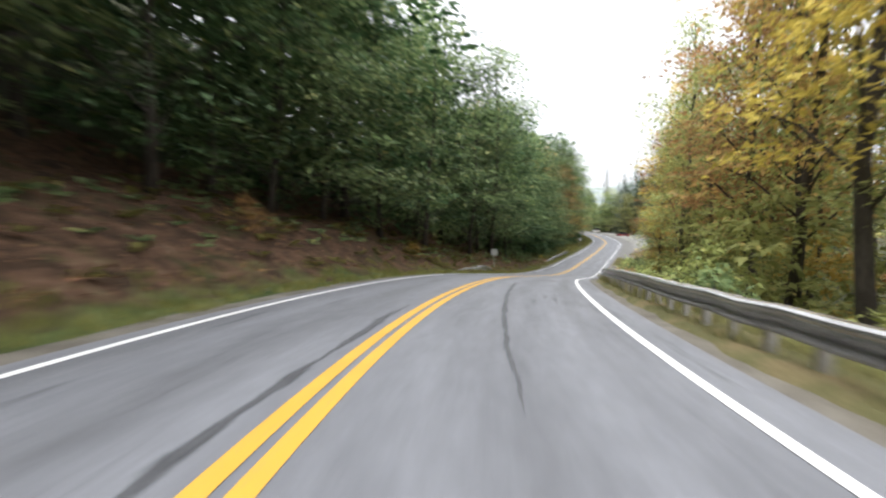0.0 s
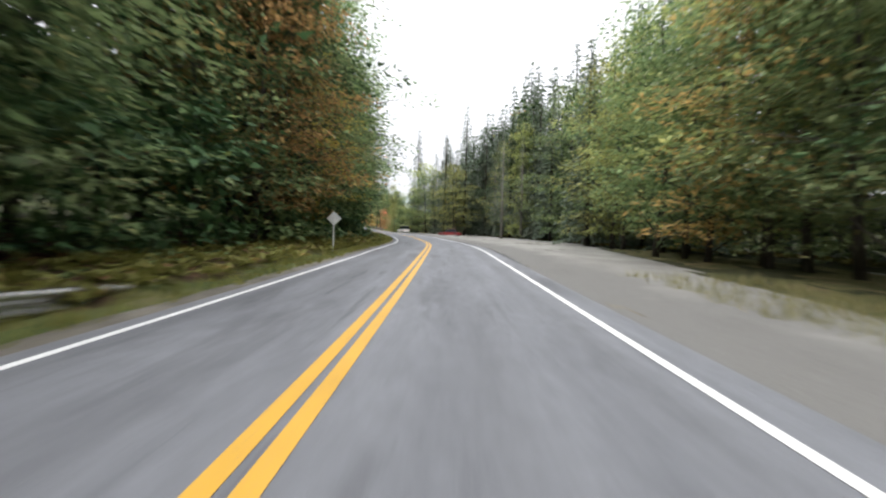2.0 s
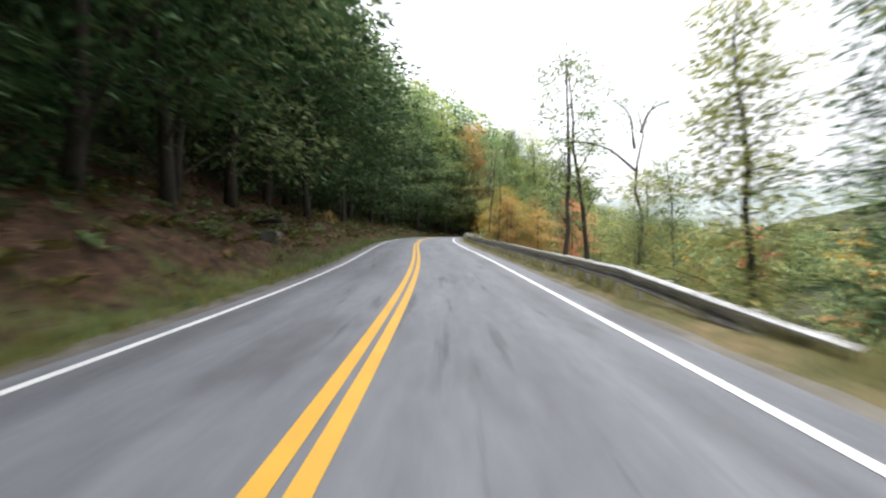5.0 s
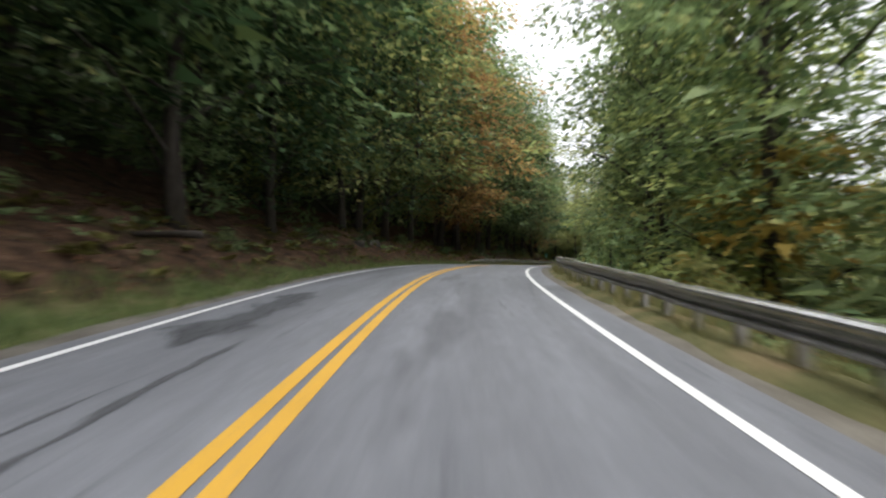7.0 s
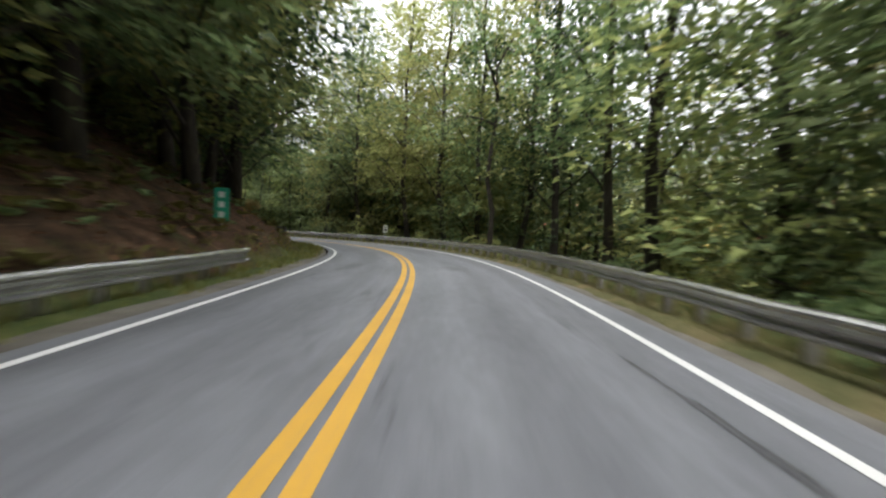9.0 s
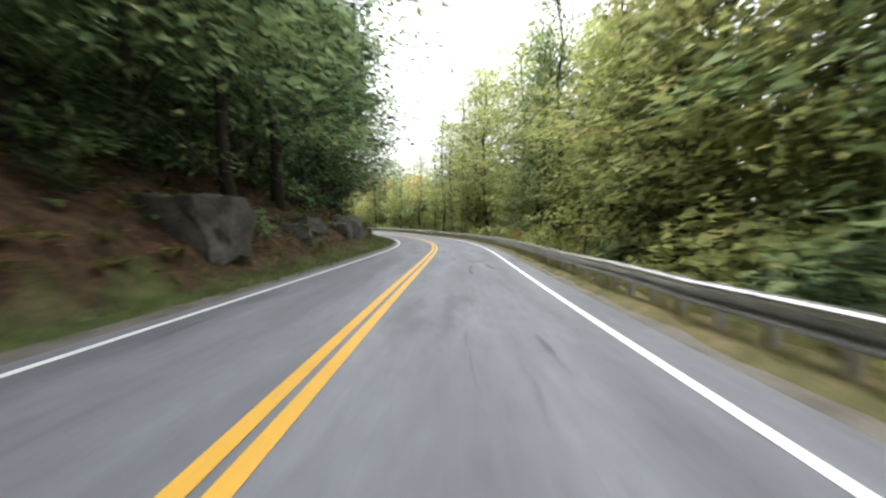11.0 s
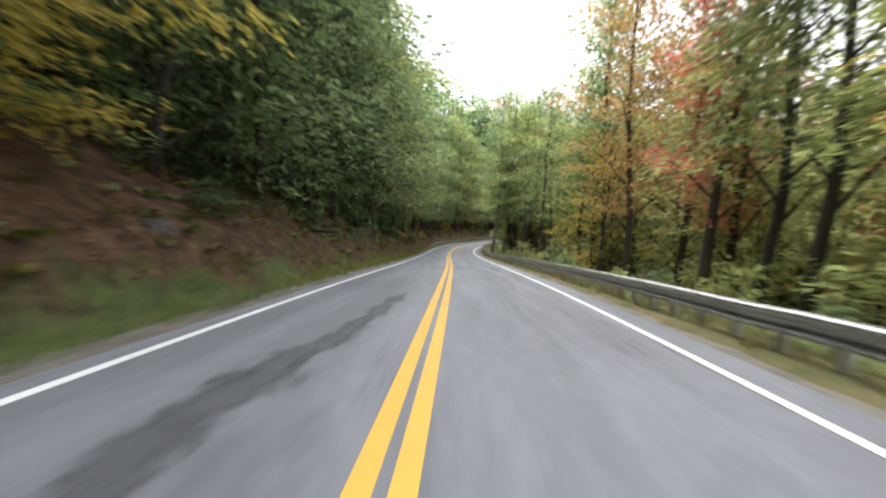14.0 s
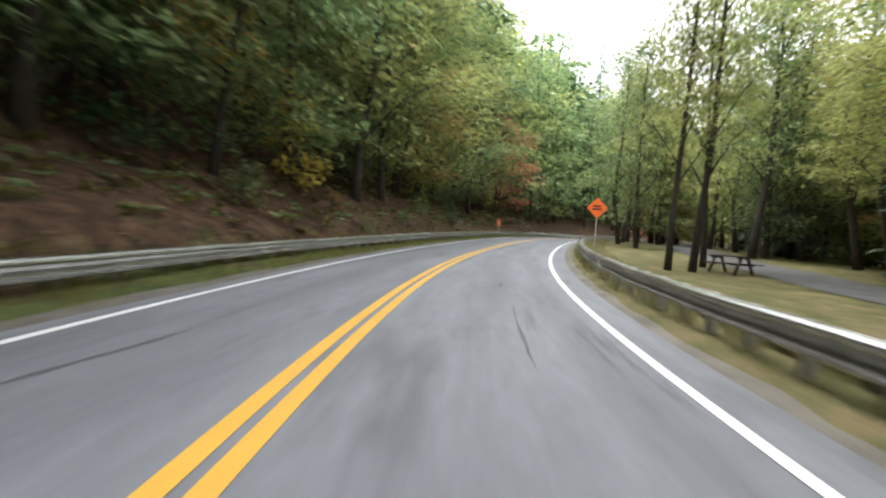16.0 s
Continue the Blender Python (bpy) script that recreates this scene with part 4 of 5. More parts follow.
def plant(rng, side, s0, s1, gap, lat0, lat1, forms, scale=(0.85, 1.2), tints=None, skip=(), stuff=False):
    s = s0 + rng.random() * gap
    while s < s1:
        if not any(a <= s <= b for a, b in skip):
            lat = side * rng.uniform(lat0, lat1)
            form = pick(rng, forms)
            tint = "spruce" if form.startswith("spruce") else pick(rng, tints or tint_at(LEFT_TINTS if side < 0 else RIGHT_TINTS, s))
            k = rng.uniform(*scale)
            if side < 0 and not form.startswith(("low", "bush")):
                g = float(np.interp(s, *LEFT_GROWTH))
                k *= g
                lat -= 2.8 * (g - 1)
            if side > 0 and stuff:
                k = under_skyline(*spot(s, lat), k)
            turn, tall = rng.uniform(0, 360), k * rng.uniform(0.92, 1.1)
            m = stand(s, lat, -0.1, turn, (k, k, tall))
            for _ in range(9):
                if stuff or not overhangs(form, m, s):
                    break
                lat += side * 0.35
                m = stand(s, lat, -0.1, turn, (k, k, tall))
            if k < 0.3 and not form.startswith("bush"):
                s += 0
            elif stuff:
                wood_tree("left" if side < 0 else "right", form, tint, m)
            else:
                tree(form, tint, m)
        s += gap * rng.uniform(0.6, 1.4)


LEFT_GROWTH = ([-30, 40, 190, 205, 285, 300, 400, 415, 520, 560, 900], [1.1, 1.1, 1.05, 1.4, 1.45, 1.4, 1.35, 1.4, 1.38, 1.35, 0.95])


def grove(rng, s, turn0, turn1, near, far, count, tints, scale, forms):
    """Distant trees standing in a sector of the plan as seen from s on the road; none near the road itself."""
    x, y, z, t = road_at(s)
    made = 0
    for _ in range(count * 6):
        a = t + radians(rng.uniform(turn0, turn1))
        d = math.sqrt(rng.uniform(near ** 2, far ** 2))
        px, py = x + d * math.sin(a), y + d * math.cos(a)
        at, lat = nearest(px, py)
        if abs(lat) < 22 or made >= count or 86 < at < 188 and 0 < lat < 30 or at > 575 and 0 < lat < 46:
            continue
        made += 1
        k = rng.uniform(*scale)
        h = road_at(at)[2] + float(rise(np.array(at), np.array(max(-60, min(60, lat)))))
        k = under_skyline(px, py, h, k)
        if k < 0.3:
            continue
        m = Matrix.LocRotScale(Vector((px, py, h - 0.3)), Euler((0, 0, rng.uniform(0, 6.28))), Vector((k, k, k * rng.uniform(0.9, 1.15))))
        form = pick(rng, forms)
        wood_tree("right" if lat > 0 else "left", form, "spruce" if form.startswith("spruce") else pick(rng, tints), m)


def forest():
    rng = random.Random(5)
    edge = [("edge1", 3), ("edge2", 3), ("edge3", 2)]
    tall = [("tall1", 3), ("tall2", 3), ("tall3", 2), ("edge2", 1)]
    deep = [("deep1", 1), ("deep2", 1)]
    # the wooded hillside on the left
    plant(rng, -1, 0, 190, 4.2, 6.4, 8.2, edge, (0.85, 1.15))
    plant(rng, -1, 190, 640, 4.2, 6.0, 7.8, edge, (0.85, 1.1))
    plant(rng, -1, 640, 760, 4.4, 6.4, 8.4, deep, (0.85, 1.15), stuff=True)
    plant(rng, -1, -6, 740, 4.0, 10.0, 13.5, deep, (0.95, 1.3), stuff=True)
    plant(rng, -1, 0, 640, 7.0, 8.4, 11.0, [("low1", 1)], (0.4, 0.9), stuff=True)
    plant(rng, -1, 400, 660, 3.6, 7.4, 10.0, [("low1", 1)], (0.5, 0.95), stuff=True)
    plant(rng, -1, 56, 200, 2.8, 6.6, 10.0, [("low1", 1)], (0.6, 1.1), stuff=True)
    plant(rng, -1, -6, 740, 5.0, 15, 20, deep, (1.1, 1.4), stuff=True)
    plant(rng, -1, -6, 760, 7.5, 22, 32, [("far1", 1)], (1.1, 1.5), stuff=True)
    # the right-hand side, behind the guardrail
    plant(rng, 1, 8, 62, 3.6, 8.4, 11.5, [("tall3", 4), ("tall1", 2), ("thin1", 1)], (0.95, 1.25))
    plant(rng, 1, 60, 90, 3.6, 10.5, 13, edge, (0.8, 1.0))
    plant(rng, 1, 4, 90, 7.0, 15, 18, deep, (0.95, 1.15), stuff=True)
    plant(rng, 1, 4, 90, 9.0, 20, 28, deep, (1.0, 1.3), stuff=True)
    plant(rng, 1, 88, 104, 2.8, 11.5, 13.5, edge, (0.85, 1.1))
    plant(rng, 1, 103, 119, 2.8, 14.5, 17, edge + [("spruce2", 2)], (0.9, 1.15))
    plant(rng, 1, 117, 186, 2.7, 19.0, 21.5, [("spruce1", 4), ("spruce2", 3), ("edge2", 2), ("tall2", 1)], (1.0, 1.35))
    plant(rng, 1, 88, 196, 3.4, 23, 27, [("spruce1", 2), ("deep2", 4)], (1.2, 1.5), [("dark", 3), ("green", 1)], stuff=True)
    plant(rng, 1, 88, 190, 3.0, 21.5, 24, [("low1", 1)], (1.0, 1.5), [("dark", 3), ("green", 2)], stuff=True)
    plant(rng, 1, 88, 196, 5.5, 32, 42, [("spruce1", 2), ("deep2", 3)], (1.3, 1.7), stuff=True)
    plant(rng, 1, 160, 190, 2.4, 11.5, 16, [("edge1", 1), ("spruce1", 2), ("spruce2", 2)], (0.95, 1.25))
    plant(rng, 1, 184, 200, 3.0, 8, 11, [("edge3", 1), ("tall2", 1)], (0.7, 0.9))
    # below the open stretch
    plant(rng, 1, 250, 266, 4.0, 12, 16, [("mid1", 2), ("deep1", 1)], (0.6, 0.9), stuff=True)
    plant(rng, 1, 200, 262, 5.0, 28, 44, [("far1", 1)], (0.6, 0.8), stuff=True)
    plant(rng, 1, 200, 262, 5.0, 48, 66, [("far1", 1)], (0.7, 1.0), stuff=True)
    # the long wooded slope
    plant(rng, 1, 246, 262, 3.6, 8.0, 11.0, [("edge3", 1)], (0.55, 0.7))
    plant(rng, 1, 267, 342, 3.3, 6.9, 8.8, tall, (1.2, 1.55))
    plant(rng, 1, 342, 384, 3.5, 7.0, 8.8, tall, (1.25, 1.5))
    plant(rng, 1, 384, 428, 3.5, 7.6, 9.6, tall, (0.9, 1.15))
    plant(rng, 1, 428, 472, 3.2, 7.4, 9.8, tall, (1.05, 1.3))
    airy = [("tall3", 3), ("tall1", 2), ("thin1", 1)]
    plant(rng, 1, 472, 488, 4.4, 8.0, 10.0, airy, (0.8, 1.0))
    plant(rng, 1, 488, 499, 3.2, 8.4, 10.4, airy, (0.85, 1.05))
    plant(rng, 1, 482, 500, 4.5, 11.0, 13.5, [("mid1", 1)], (0.75, 1.0), stuff=True)
    plant(rng, 1, 499, 516, 3.8, 9.4, 12.4, airy + [("edge3", 2)], (0.62, 0.82))
    plant(rng, 1, 516, 548, 3.6, 7.8, 10.6, airy, (0.95, 1.25))
    plant(rng, 1, 548, 578, 4.6, 7.8, 10.6, airy, (0.95, 1.2))
    plant(rng, 1, 575, 591, 3.0, 6.8, 9.5, airy, (0.95, 1.2))
    plant(rng, 1, 578, 599, 5.0, 11.0, 14.0, [("tall3", 1), ("spruce2", 1)], (0.85, 1.1))
    plant(rng, 1, 560, 599, 5.0, 13.5, 18.0, [("tall3", 2), ("tall1", 1)], (0.9, 1.15))
    plant(rng, 1, 262, 428, 6.5, 9.8, 11.2, [("mid1", 1)], (0.95, 1.25), stuff=True)
    plant(rng, 1, 428, 456, 7.0, 10.5, 12.0, [("mid1", 1)], (0.95, 1.25), stuff=True)
    plant(rng, 1, 456, 545, 9.0, 10, 12.5, [("mid1", 1)], (0.6, 0.85), stuff=True)
    plant(rng, -1, 292, 400, 7.0, 5.8, 6.8, [("edge2", 2), ("edge1", 1)], (1.0, 1.2))
    plant(rng, 1, 258, 440, 3.8, 12.0, 16.0, deep, (1.0, 1.25), stuff=True)
    plant(rng, 1, 246, 496, 3.6, 8.4, 12.0, [("low1", 1)], (0.9, 1.5), stuff=True)
    plant(rng, 1, 496, 574, 5.5, 9.5, 14.0, [("low1", 1)], (0.6, 1.1), stuff=True)
    plant(rng, 1, 4, 66, 3.2, 8.0, 13.0, [("low1", 1)], (0.5, 1.0), stuff=True)
    plant(rng, 1, 428, 478, 5.0, 12.5, 18.0, deep, (0.9, 1.1), stuff=True)
    plant(rng, 1, 478, 512, 6.5, 13.5, 17.0, deep, (0.55, 0.75), stuff=True)
    plant(rng, 1, 512, 545, 7.0, 13.5, 18.0, deep, (0.8, 1.0), stuff=True)
    plant(rng, 1, 545, 574, 7.5, 13.0, 18.0, deep, (0.9, 1.1), stuff=True)
    plant(rng, 1, 258, 440, 4.6, 18, 26, deep, (1.2, 1.5), stuff=True)
    plant(rng, 1, 310, 410, 3.6, 14, 20, deep, (1.4, 1.75), stuff=True)
    plant(rng, 1, 440, 545, 6.0, 18, 26, deep, (0.8, 1.0), stuff=True)
    plant(rng, 1, 545, 600, 5.4, 21, 27, deep, (1.0, 1.3), stuff=True)
    plant(rng, 1, 262, 440, 5.0, 28, 40, [("far1", 1)], (1.3, 1.7), stuff=True)
    plant(rng, 1, 440, 600, 5.0, 28, 40, [("far1", 1)], (0.9, 1.3), stuff=True)
    plant(rng, 1, 262, 600, 5.0, 62, 130, [("far1", 1)], (1.2, 1.8), stuff=True)
    # the park
    plant(rng, 1, 623, 650, 6.0, 6.4, 7.4, [("tall1", 1), ("tall3", 2)], (0.9, 1.1))
    plant(rng, 1, 598, 690, 2.8, 13.8, 21, [("tall1", 1), ("tall3", 3), ("spruce2", 1)], (0.95, 1.25))
    plant(rng, 1, 640, 720, 3.5, 7, 10, deep, (0.9, 1.2), stuff=True)
    plant(rng, 1, 585, 740, 3.6, 22, 28, deep, (1.0, 1.3), stuff=True)
    plant(rng, 1, 585, 740, 4.5, 30, 44, deep, (1.4, 1.7), stuff=True)
    plant(rng, 1, 592, 720, 3.0, 21, 26, [("low1", 1)], (0.9, 1.4), stuff=True)
    # woods that close the distance
    fall = [("lime", 3), ("green", 3), ("gold", 2), ("orange", 1.3), ("red", 0.5)]
    grove(rng, 586, -4, 26, 70, 200, 100, [("green", 5), ("lime", 3), ("red", 0.4)], (1.1, 1.6), [("far1", 4), ("spruce1", 1)])
    grove(rng, 456, -14, 12, 55, 200, 110, [("orange", 3), ("gold", 3), ("red", 1.5), ("lime", 2), ("green", 2)], (0.9, 1.3), [("far1", 1)])
    grove(rng, 418, -14, 6, 60, 160, 60, fall, (0.9, 1.3), [("far1", 1)])
    grove(rng, 329, -14, 8, 45, 170, 110, [("lime", 4), ("green", 4), ("gold", 0.7)], (1.4, 1.8), [("far1", 1)])
    grove(rng, 240, -4, 20, 70, 200, 80, [("green", 4), ("dark", 2), ("lime", 1)], (1.0, 1.4), [("far1", 1)])
    grove(rng, 38, -4, 10, 120, 165, 40, [("dark", 3), ("green", 2)], (1.3, 1.8), [("far1", 1), ("spruce1", 2)])
    grove(rng, 203, 14, 46, 60, 220, 110, [("green", 4), ("lime", 3), ("gold", 1), ("red", 0.4)], (0.8, 1.2), [("far1", 1)])
    # bushes on the bank and behind the rails
    plant(rng, -1, 0, 640, 6.5, 5.2, 7.0, [("bush1", 1), ("bush2", 2)], (0.35, 0.75), [("green", 3), ("dark", 3), ("gold", 0.4), ("orange", 0.4)], skip=((28, 44), (92, 99), (326, 347)))
    plant(rng, 1, 8, 64, 3.5, 5.0, 6.0, [("bush1", 2), ("bush2", 2)], (0.6, 1.1))
    plant(rng, 1, 244, 574, 4.2, 5.6, 6.6, [("bush1", 2), ("bush2", 2)], (0.6, 1.1))
    build_woodland()


forest()

# single trees that stand out
tree("thin1", "green", stand(254, 6.7, -0.1, 20, 1.25))
tree("thin2", "green", stand(252.2, 8.2, -0.2, 110, 1.3))
tree("thin2", "green", stand(208, 7.2, -0.2, 70, 1.2))
tree("thin1", "green", stand(209.5, 8.8, -0.2, 160, 1.1))
tree("edge3", "green", stand(213.5, 13.0, -0.2, 30, 0.62))
tree("edge3", "lime", stand(217, 15.0, -0.2, 130, 0.62))
for s, lat in ((143, 14.0), (145, 17.8), (126, 18.2), (157, 18.0)):
    tree("dead1", "spruce", stand(s, lat, -0.1, s * 37, 0.95), PALE_BARK)
tree("edge3", "red", stand(258.5, 18.2, 0, 10, (0.85, 0.85, 1.05)))
tree("edge1", "lime", stand(229, 20, 0, 10, 1.0))
tree("edge2", "green", stand(226.5, 22, 0, 80, 0.95))
tree("edge3", "orange", stand(250.5, 13.6, 0, 150, 0.75))
tree("edge2", "orange", stand(97.5, -8.2, 0, 10, 0.95))
tree("edge1", "orange", stand(102, -9.0, 0, 70, 1.0))
tree("edge1", "gold", stand(107, -8.4, 0, 130, 0.9))
tree("tall3", "green", stand(568.5, 4.95, -0.1, 40, (0.95, 0.95, 1.2)), PALE_BARK)
tree("tall3", "green", stand(566, 8.2, -0.1, 140, (0.8, 0.8, 1.1)), PALE_BARK)
tree("edge3", "gold", stand(541, 10.0, 0, 90, 0.85))
tree("tall1", "orange", stand(56, 9.2, 0, 50, 1.0))
tree("tall1", "red", stand(60.5, 11.8, 0, 150, 0.95))
tree("edge3", "orange", stand(92, 12.0, 0, 50, 1.0))
tree("edge3", "gold", stand(251, 9.4, 0, 10, 0.72))
tree("edge3", "gold", stand(254.5, 8.4, 0, 50, 0.8))
tree("edge3", "gold", stand(258, 9.0, 0, 200, 0.85))
tree("edge3", "gold", stand(516.5, -6.4, 0, 75, 0.8))
tree("tall1", "orange", stand(331, -6.2, 0, 15, 1.15))
tree("edge1", "lime", stand(67, 10.5, 0, 15, 0.9))
tree("edge3", "lime", stand(72.5, 11.0, 0, 115, 1.0))
tree("tall1", "orange", stand(568, 9.6, 0, 15, 1.0))
tree("thin1", "red", stand(527.2, 8.5, 0, 15, (1.5, 1.5, 1.05)))
tree("tall3", "red", stand(528.6, 9.2, 0, 75, (0.6, 0.6, 0.72)))
tree("spruce2", "spruce", stand(550, 20, 0, 15, 1.15))
tree("spruce2", "spruce", stand(553, 25, 0, 95, 1.25))
tree("edge3", "orange", stand(507, 13.5, 0, 40, 0.95))
tree("edge3", "gold", stand(598, -10.5, 0, 15, 1.15))
tree("edge3", "orange", stand(618, -8.5, 0, 15, 1.0))
tree("edge3", "red", stand(638, -7.2, 0, 15, 1.0))
tree("edge3", "red", stand(662, 7.6, 0, 75, 1.1))


def crooked_tree(m, height, limbs, tint, label, seed):
    """A lone dark trunk with long bare limbs that end in sparse leaves; limbs: (start height, end point)."""
    rng = np.random.default_rng(seed)
    root = thing("tree", m, label, "tree", "roadside trees")
    trunk = Shape()
    r0 = 0.012 * height + 0.02
    pts = [(0.25 * math.sin(1.7 * i + seed), 0.2 * math.cos(2.3 * i), height * i / 8 - 0.3) for i in range(9)]
    trunk.tube(pts, [r0 * (1 - 0.85 * i / 8) for i in range(9)], 8)
    part("trunk", trunk, BARK, root, "", True)
    for z, end in limbs:
        a = np.array([0.0, 0.0, z])
        b = np.array(end)
        side = np.cross(b - a, [0, 0, 1.0]) * 0.08
        line = [a + (b - a) * u + side * math.sin(5 * u + seed) + np.array([0, 0, 0.5 * math.sin(math.pi * u)]) for u in np.linspace(0, 1, 8)]
        limb = Shape()
        limb.tube(line, [r0 * 0.5 * (1 - 0.85 * i / 7) for i in range(8)], 6)
        tips = []
        for i in range(3, 8):
            for k in range(2):
                tip = line[i] + rng.normal(0, 0.55, 3)
                limb.tube([line[i], (line[i] + tip) / 2 + np.array([0, 0, 0.08]), tip], [0.022, 0.014, 0.006], 4, False)
                tips.append(tip)
        bough = part("limb", limb, BARK, root, "long bare arching limb", True)
        part("leaves", quads_mesh("leaves", leaves(tips, 0.5, 0.12, 22, 0.17, rng), LEAF[tint]), None, bough)
    return root


crooked_tree(stand(217, 15.0, -0.2, 0), 15.0, [(10.5, (-5.5, -0.5, 12.2)), (12.0, (-3.0, -2.5, 14.5)), (13, (2.5, 1, 15.5))], "green", "lone tree with a long thin limb reaching over the valley's edge", 2)
crooked_tree(stand(356, 7.0, -0.1, 0), 15.0, [(8.5, (-3.4, -1.0, 8.2)), (10.0, (-2.2, -2.5, 13.5)), (11.5, (2.0, 1.5, 15.0))], "green", "dark crooked tree with arching limbs over the guardrail", 5)
crooked_tree(stand(262.5, 6.6, -0.1, 0), 16.0, [(7.5, (-1.2, -2.2, 12.0)), (9.5, (1.8, -1.4, 13.5)), (11.0, (-1.6, 1.0, 15.5)), (6.0, (1.2, 1.5, 10.0))], "green", "tall dark half-bare tree behind the guardrail", 8)


# ---- grass, fallen leaves ----


def blades(name, spans, count, tall, seed, label, tint):
    """Grass blades over the verges: spans of (s0, s1, lat0, lat1)."""
    rng = np.random.default_rng(seed)
    out = []
    for s0, s1, l0, l1 in spans:
        n = int(count * (s1 - s0) * abs(l1 - l0))
        clump = rng.uniform(0, 1, (max(1, n // 9), 2))
        c = clump[rng.integers(0, len(clump), n)]
        s = s0 + (s1 - s0) * c[:, 0] + rng.normal(0, 0.10, n)
        lat = np.clip(l0 + (l1 - l0) * c[:, 1] + rng.normal(0, 0.09, n), min(l0, l1), max(l0, l1))
        x, y, z, t = road_at(s)
        p = np.stack([x + lat * np.cos(t), y - lat * np.sin(t), z + rise(s, lat) + 0.0], 1)
        a = rng.random(n) * 2 * np.pi
        h = tall * (0.4 + 0.9 * rng.random(n))
        w = np.stack([np.cos(a), np.sin(a), 0 * a], 1) * 0.012
        tip = np.stack([rng.normal(0, 0.35, n) * h, rng.normal(0, 0.35, n) * h, h], 1)
        out.append(np.stack([p - w, p + w, p + tip], 1))
    tagged(new(name, quads_mesh(name, np.concatenate(out), LEAF[tint])), label, "grass", kind="stuff")


blades("grass", [(-4, 74, 4.0, 5.6), (46, 88, 5.6, 9.0), (184, 640, 4.0, 5.6)], 70, 0.34, 3, "tall dry straw-coloured grass under the guardrails", "straw")
blades("grass", [(200, 292, -2.98, -4.9), (398, 520, -2.98, -4.9)], 100, 0.19, 4, "short green grass on the verge", "grass")
blades("grass", [(-4, 200, -3.0, -4.9), (292, 398, -3.0, -4.9), (520, 640, -3.0, -4.9)], 80, 0.19, 5, "short olive and straw-coloured grass on the verge", "fern")


def litter():
    rng = np.random.default_rng(8)
    n = 42000
    s, lat = rng.uniform(-4, 650, n), -4.4 - 8.0 * rng.random(n) ** 1.5
    x, y, z, t = road_at(s)
    p = np.stack([x + lat * np.cos(t), y - lat * np.sin(t), z + rise(s, lat) + 0.13 + 0.1 * np.sin(s * 0.9 + lat) * np.cos(lat * 1.4 + s * 0.3)], 1)
    a = rng.random(n) * 2 * np.pi
    d = np.stack([np.cos(a), np.sin(a), rng.normal(0, 0.3, n)], 1) * rng.uniform(0.05, 0.13, (n, 1))
    w = np.stack([-np.sin(a), np.cos(a), rng.normal(0, 0.3, n)], 1) * 0.05
    q = np.stack([p, p + d * 0.5 + w, p + d, p + d * 0.5 - w], 1)
    tagged(new("fallen_leaves", quads_mesh("fallen_leaves", q, DEAD_LEAF)), "brown and rust fallen leaves on the bank", "fallen leaves", kind="stuff")


litter()


def undergrowth():
    """Ferns, seedlings and weeds over the bank and behind the right-hand rail."""
    rng = np.random.default_rng(17)
    for name, n, s0, s1, l0, l1, tint, size, label in (
        ("ferns", 3600, 0, 650, -4.6, -9.5, "fern", 0.30, "low yellowing ferns and weeds on the bank"),
        ("seedlings", 2200, 0, 650, -5.2, -9.5, "green", 0.26, "green seedlings and brambles on the bank"),
        ("weeds", 2600, 0, 72, 5.2, 9.0, "lime", 0.28, "tangle of yellow-green weeds behind the guardrail"),
        ("weeds", 4300, 240, 574, 5.4, 9.0, "green", 0.28, "tangle of green weeds and brambles behind the guardrail"),
        ("weeds", 900, 88, 186, 19.0, 22.0, "fern", 0.34, "tall weeds along the edge of the gravel lot"),
        ("ferns", 1200, 66, 190, -3.9, -7.0, "fern", 0.34, "yellowing ferns at the forest edge"),
    ):
        s, lat = rng.uniform(s0, s1, n), rng.uniform(min(l0, l1), max(l0, l1), n)
        x, y, z, t = road_at(s)
        p = np.stack([x + lat * np.cos(t), y - lat * np.sin(t), z + rise(s, lat) + 0.12], 1)
        k = 7
        c = np.repeat(p, k, 0)
        a = rng.random(n * k) * 2 * np.pi
        up = rng.uniform(0.2, 1.1, n * k)
        d = np.stack([np.cos(a), np.sin(a), up], 1)
        d /= np.linalg.norm(d, axis=1, keepdims=True)
        l = size * rng.uniform(0.6, 1.6, (n * k, 1))
        w = np.stack([-np.sin(a), np.cos(a), 0 * a], 1) * l * 0.22
        tip = c + d * l
        tip[:, 2] -= 0.25 * l[:, 0]
        mid = c + d * l * 0.6
        tagged(new(name, quads_mesh(name, np.stack([c, mid + w, tip, mid - w], 1), LEAF[tint])), label, "undergrowth", kind="stuff")


undergrowth()

# ---- rocks and logs on the bank ----


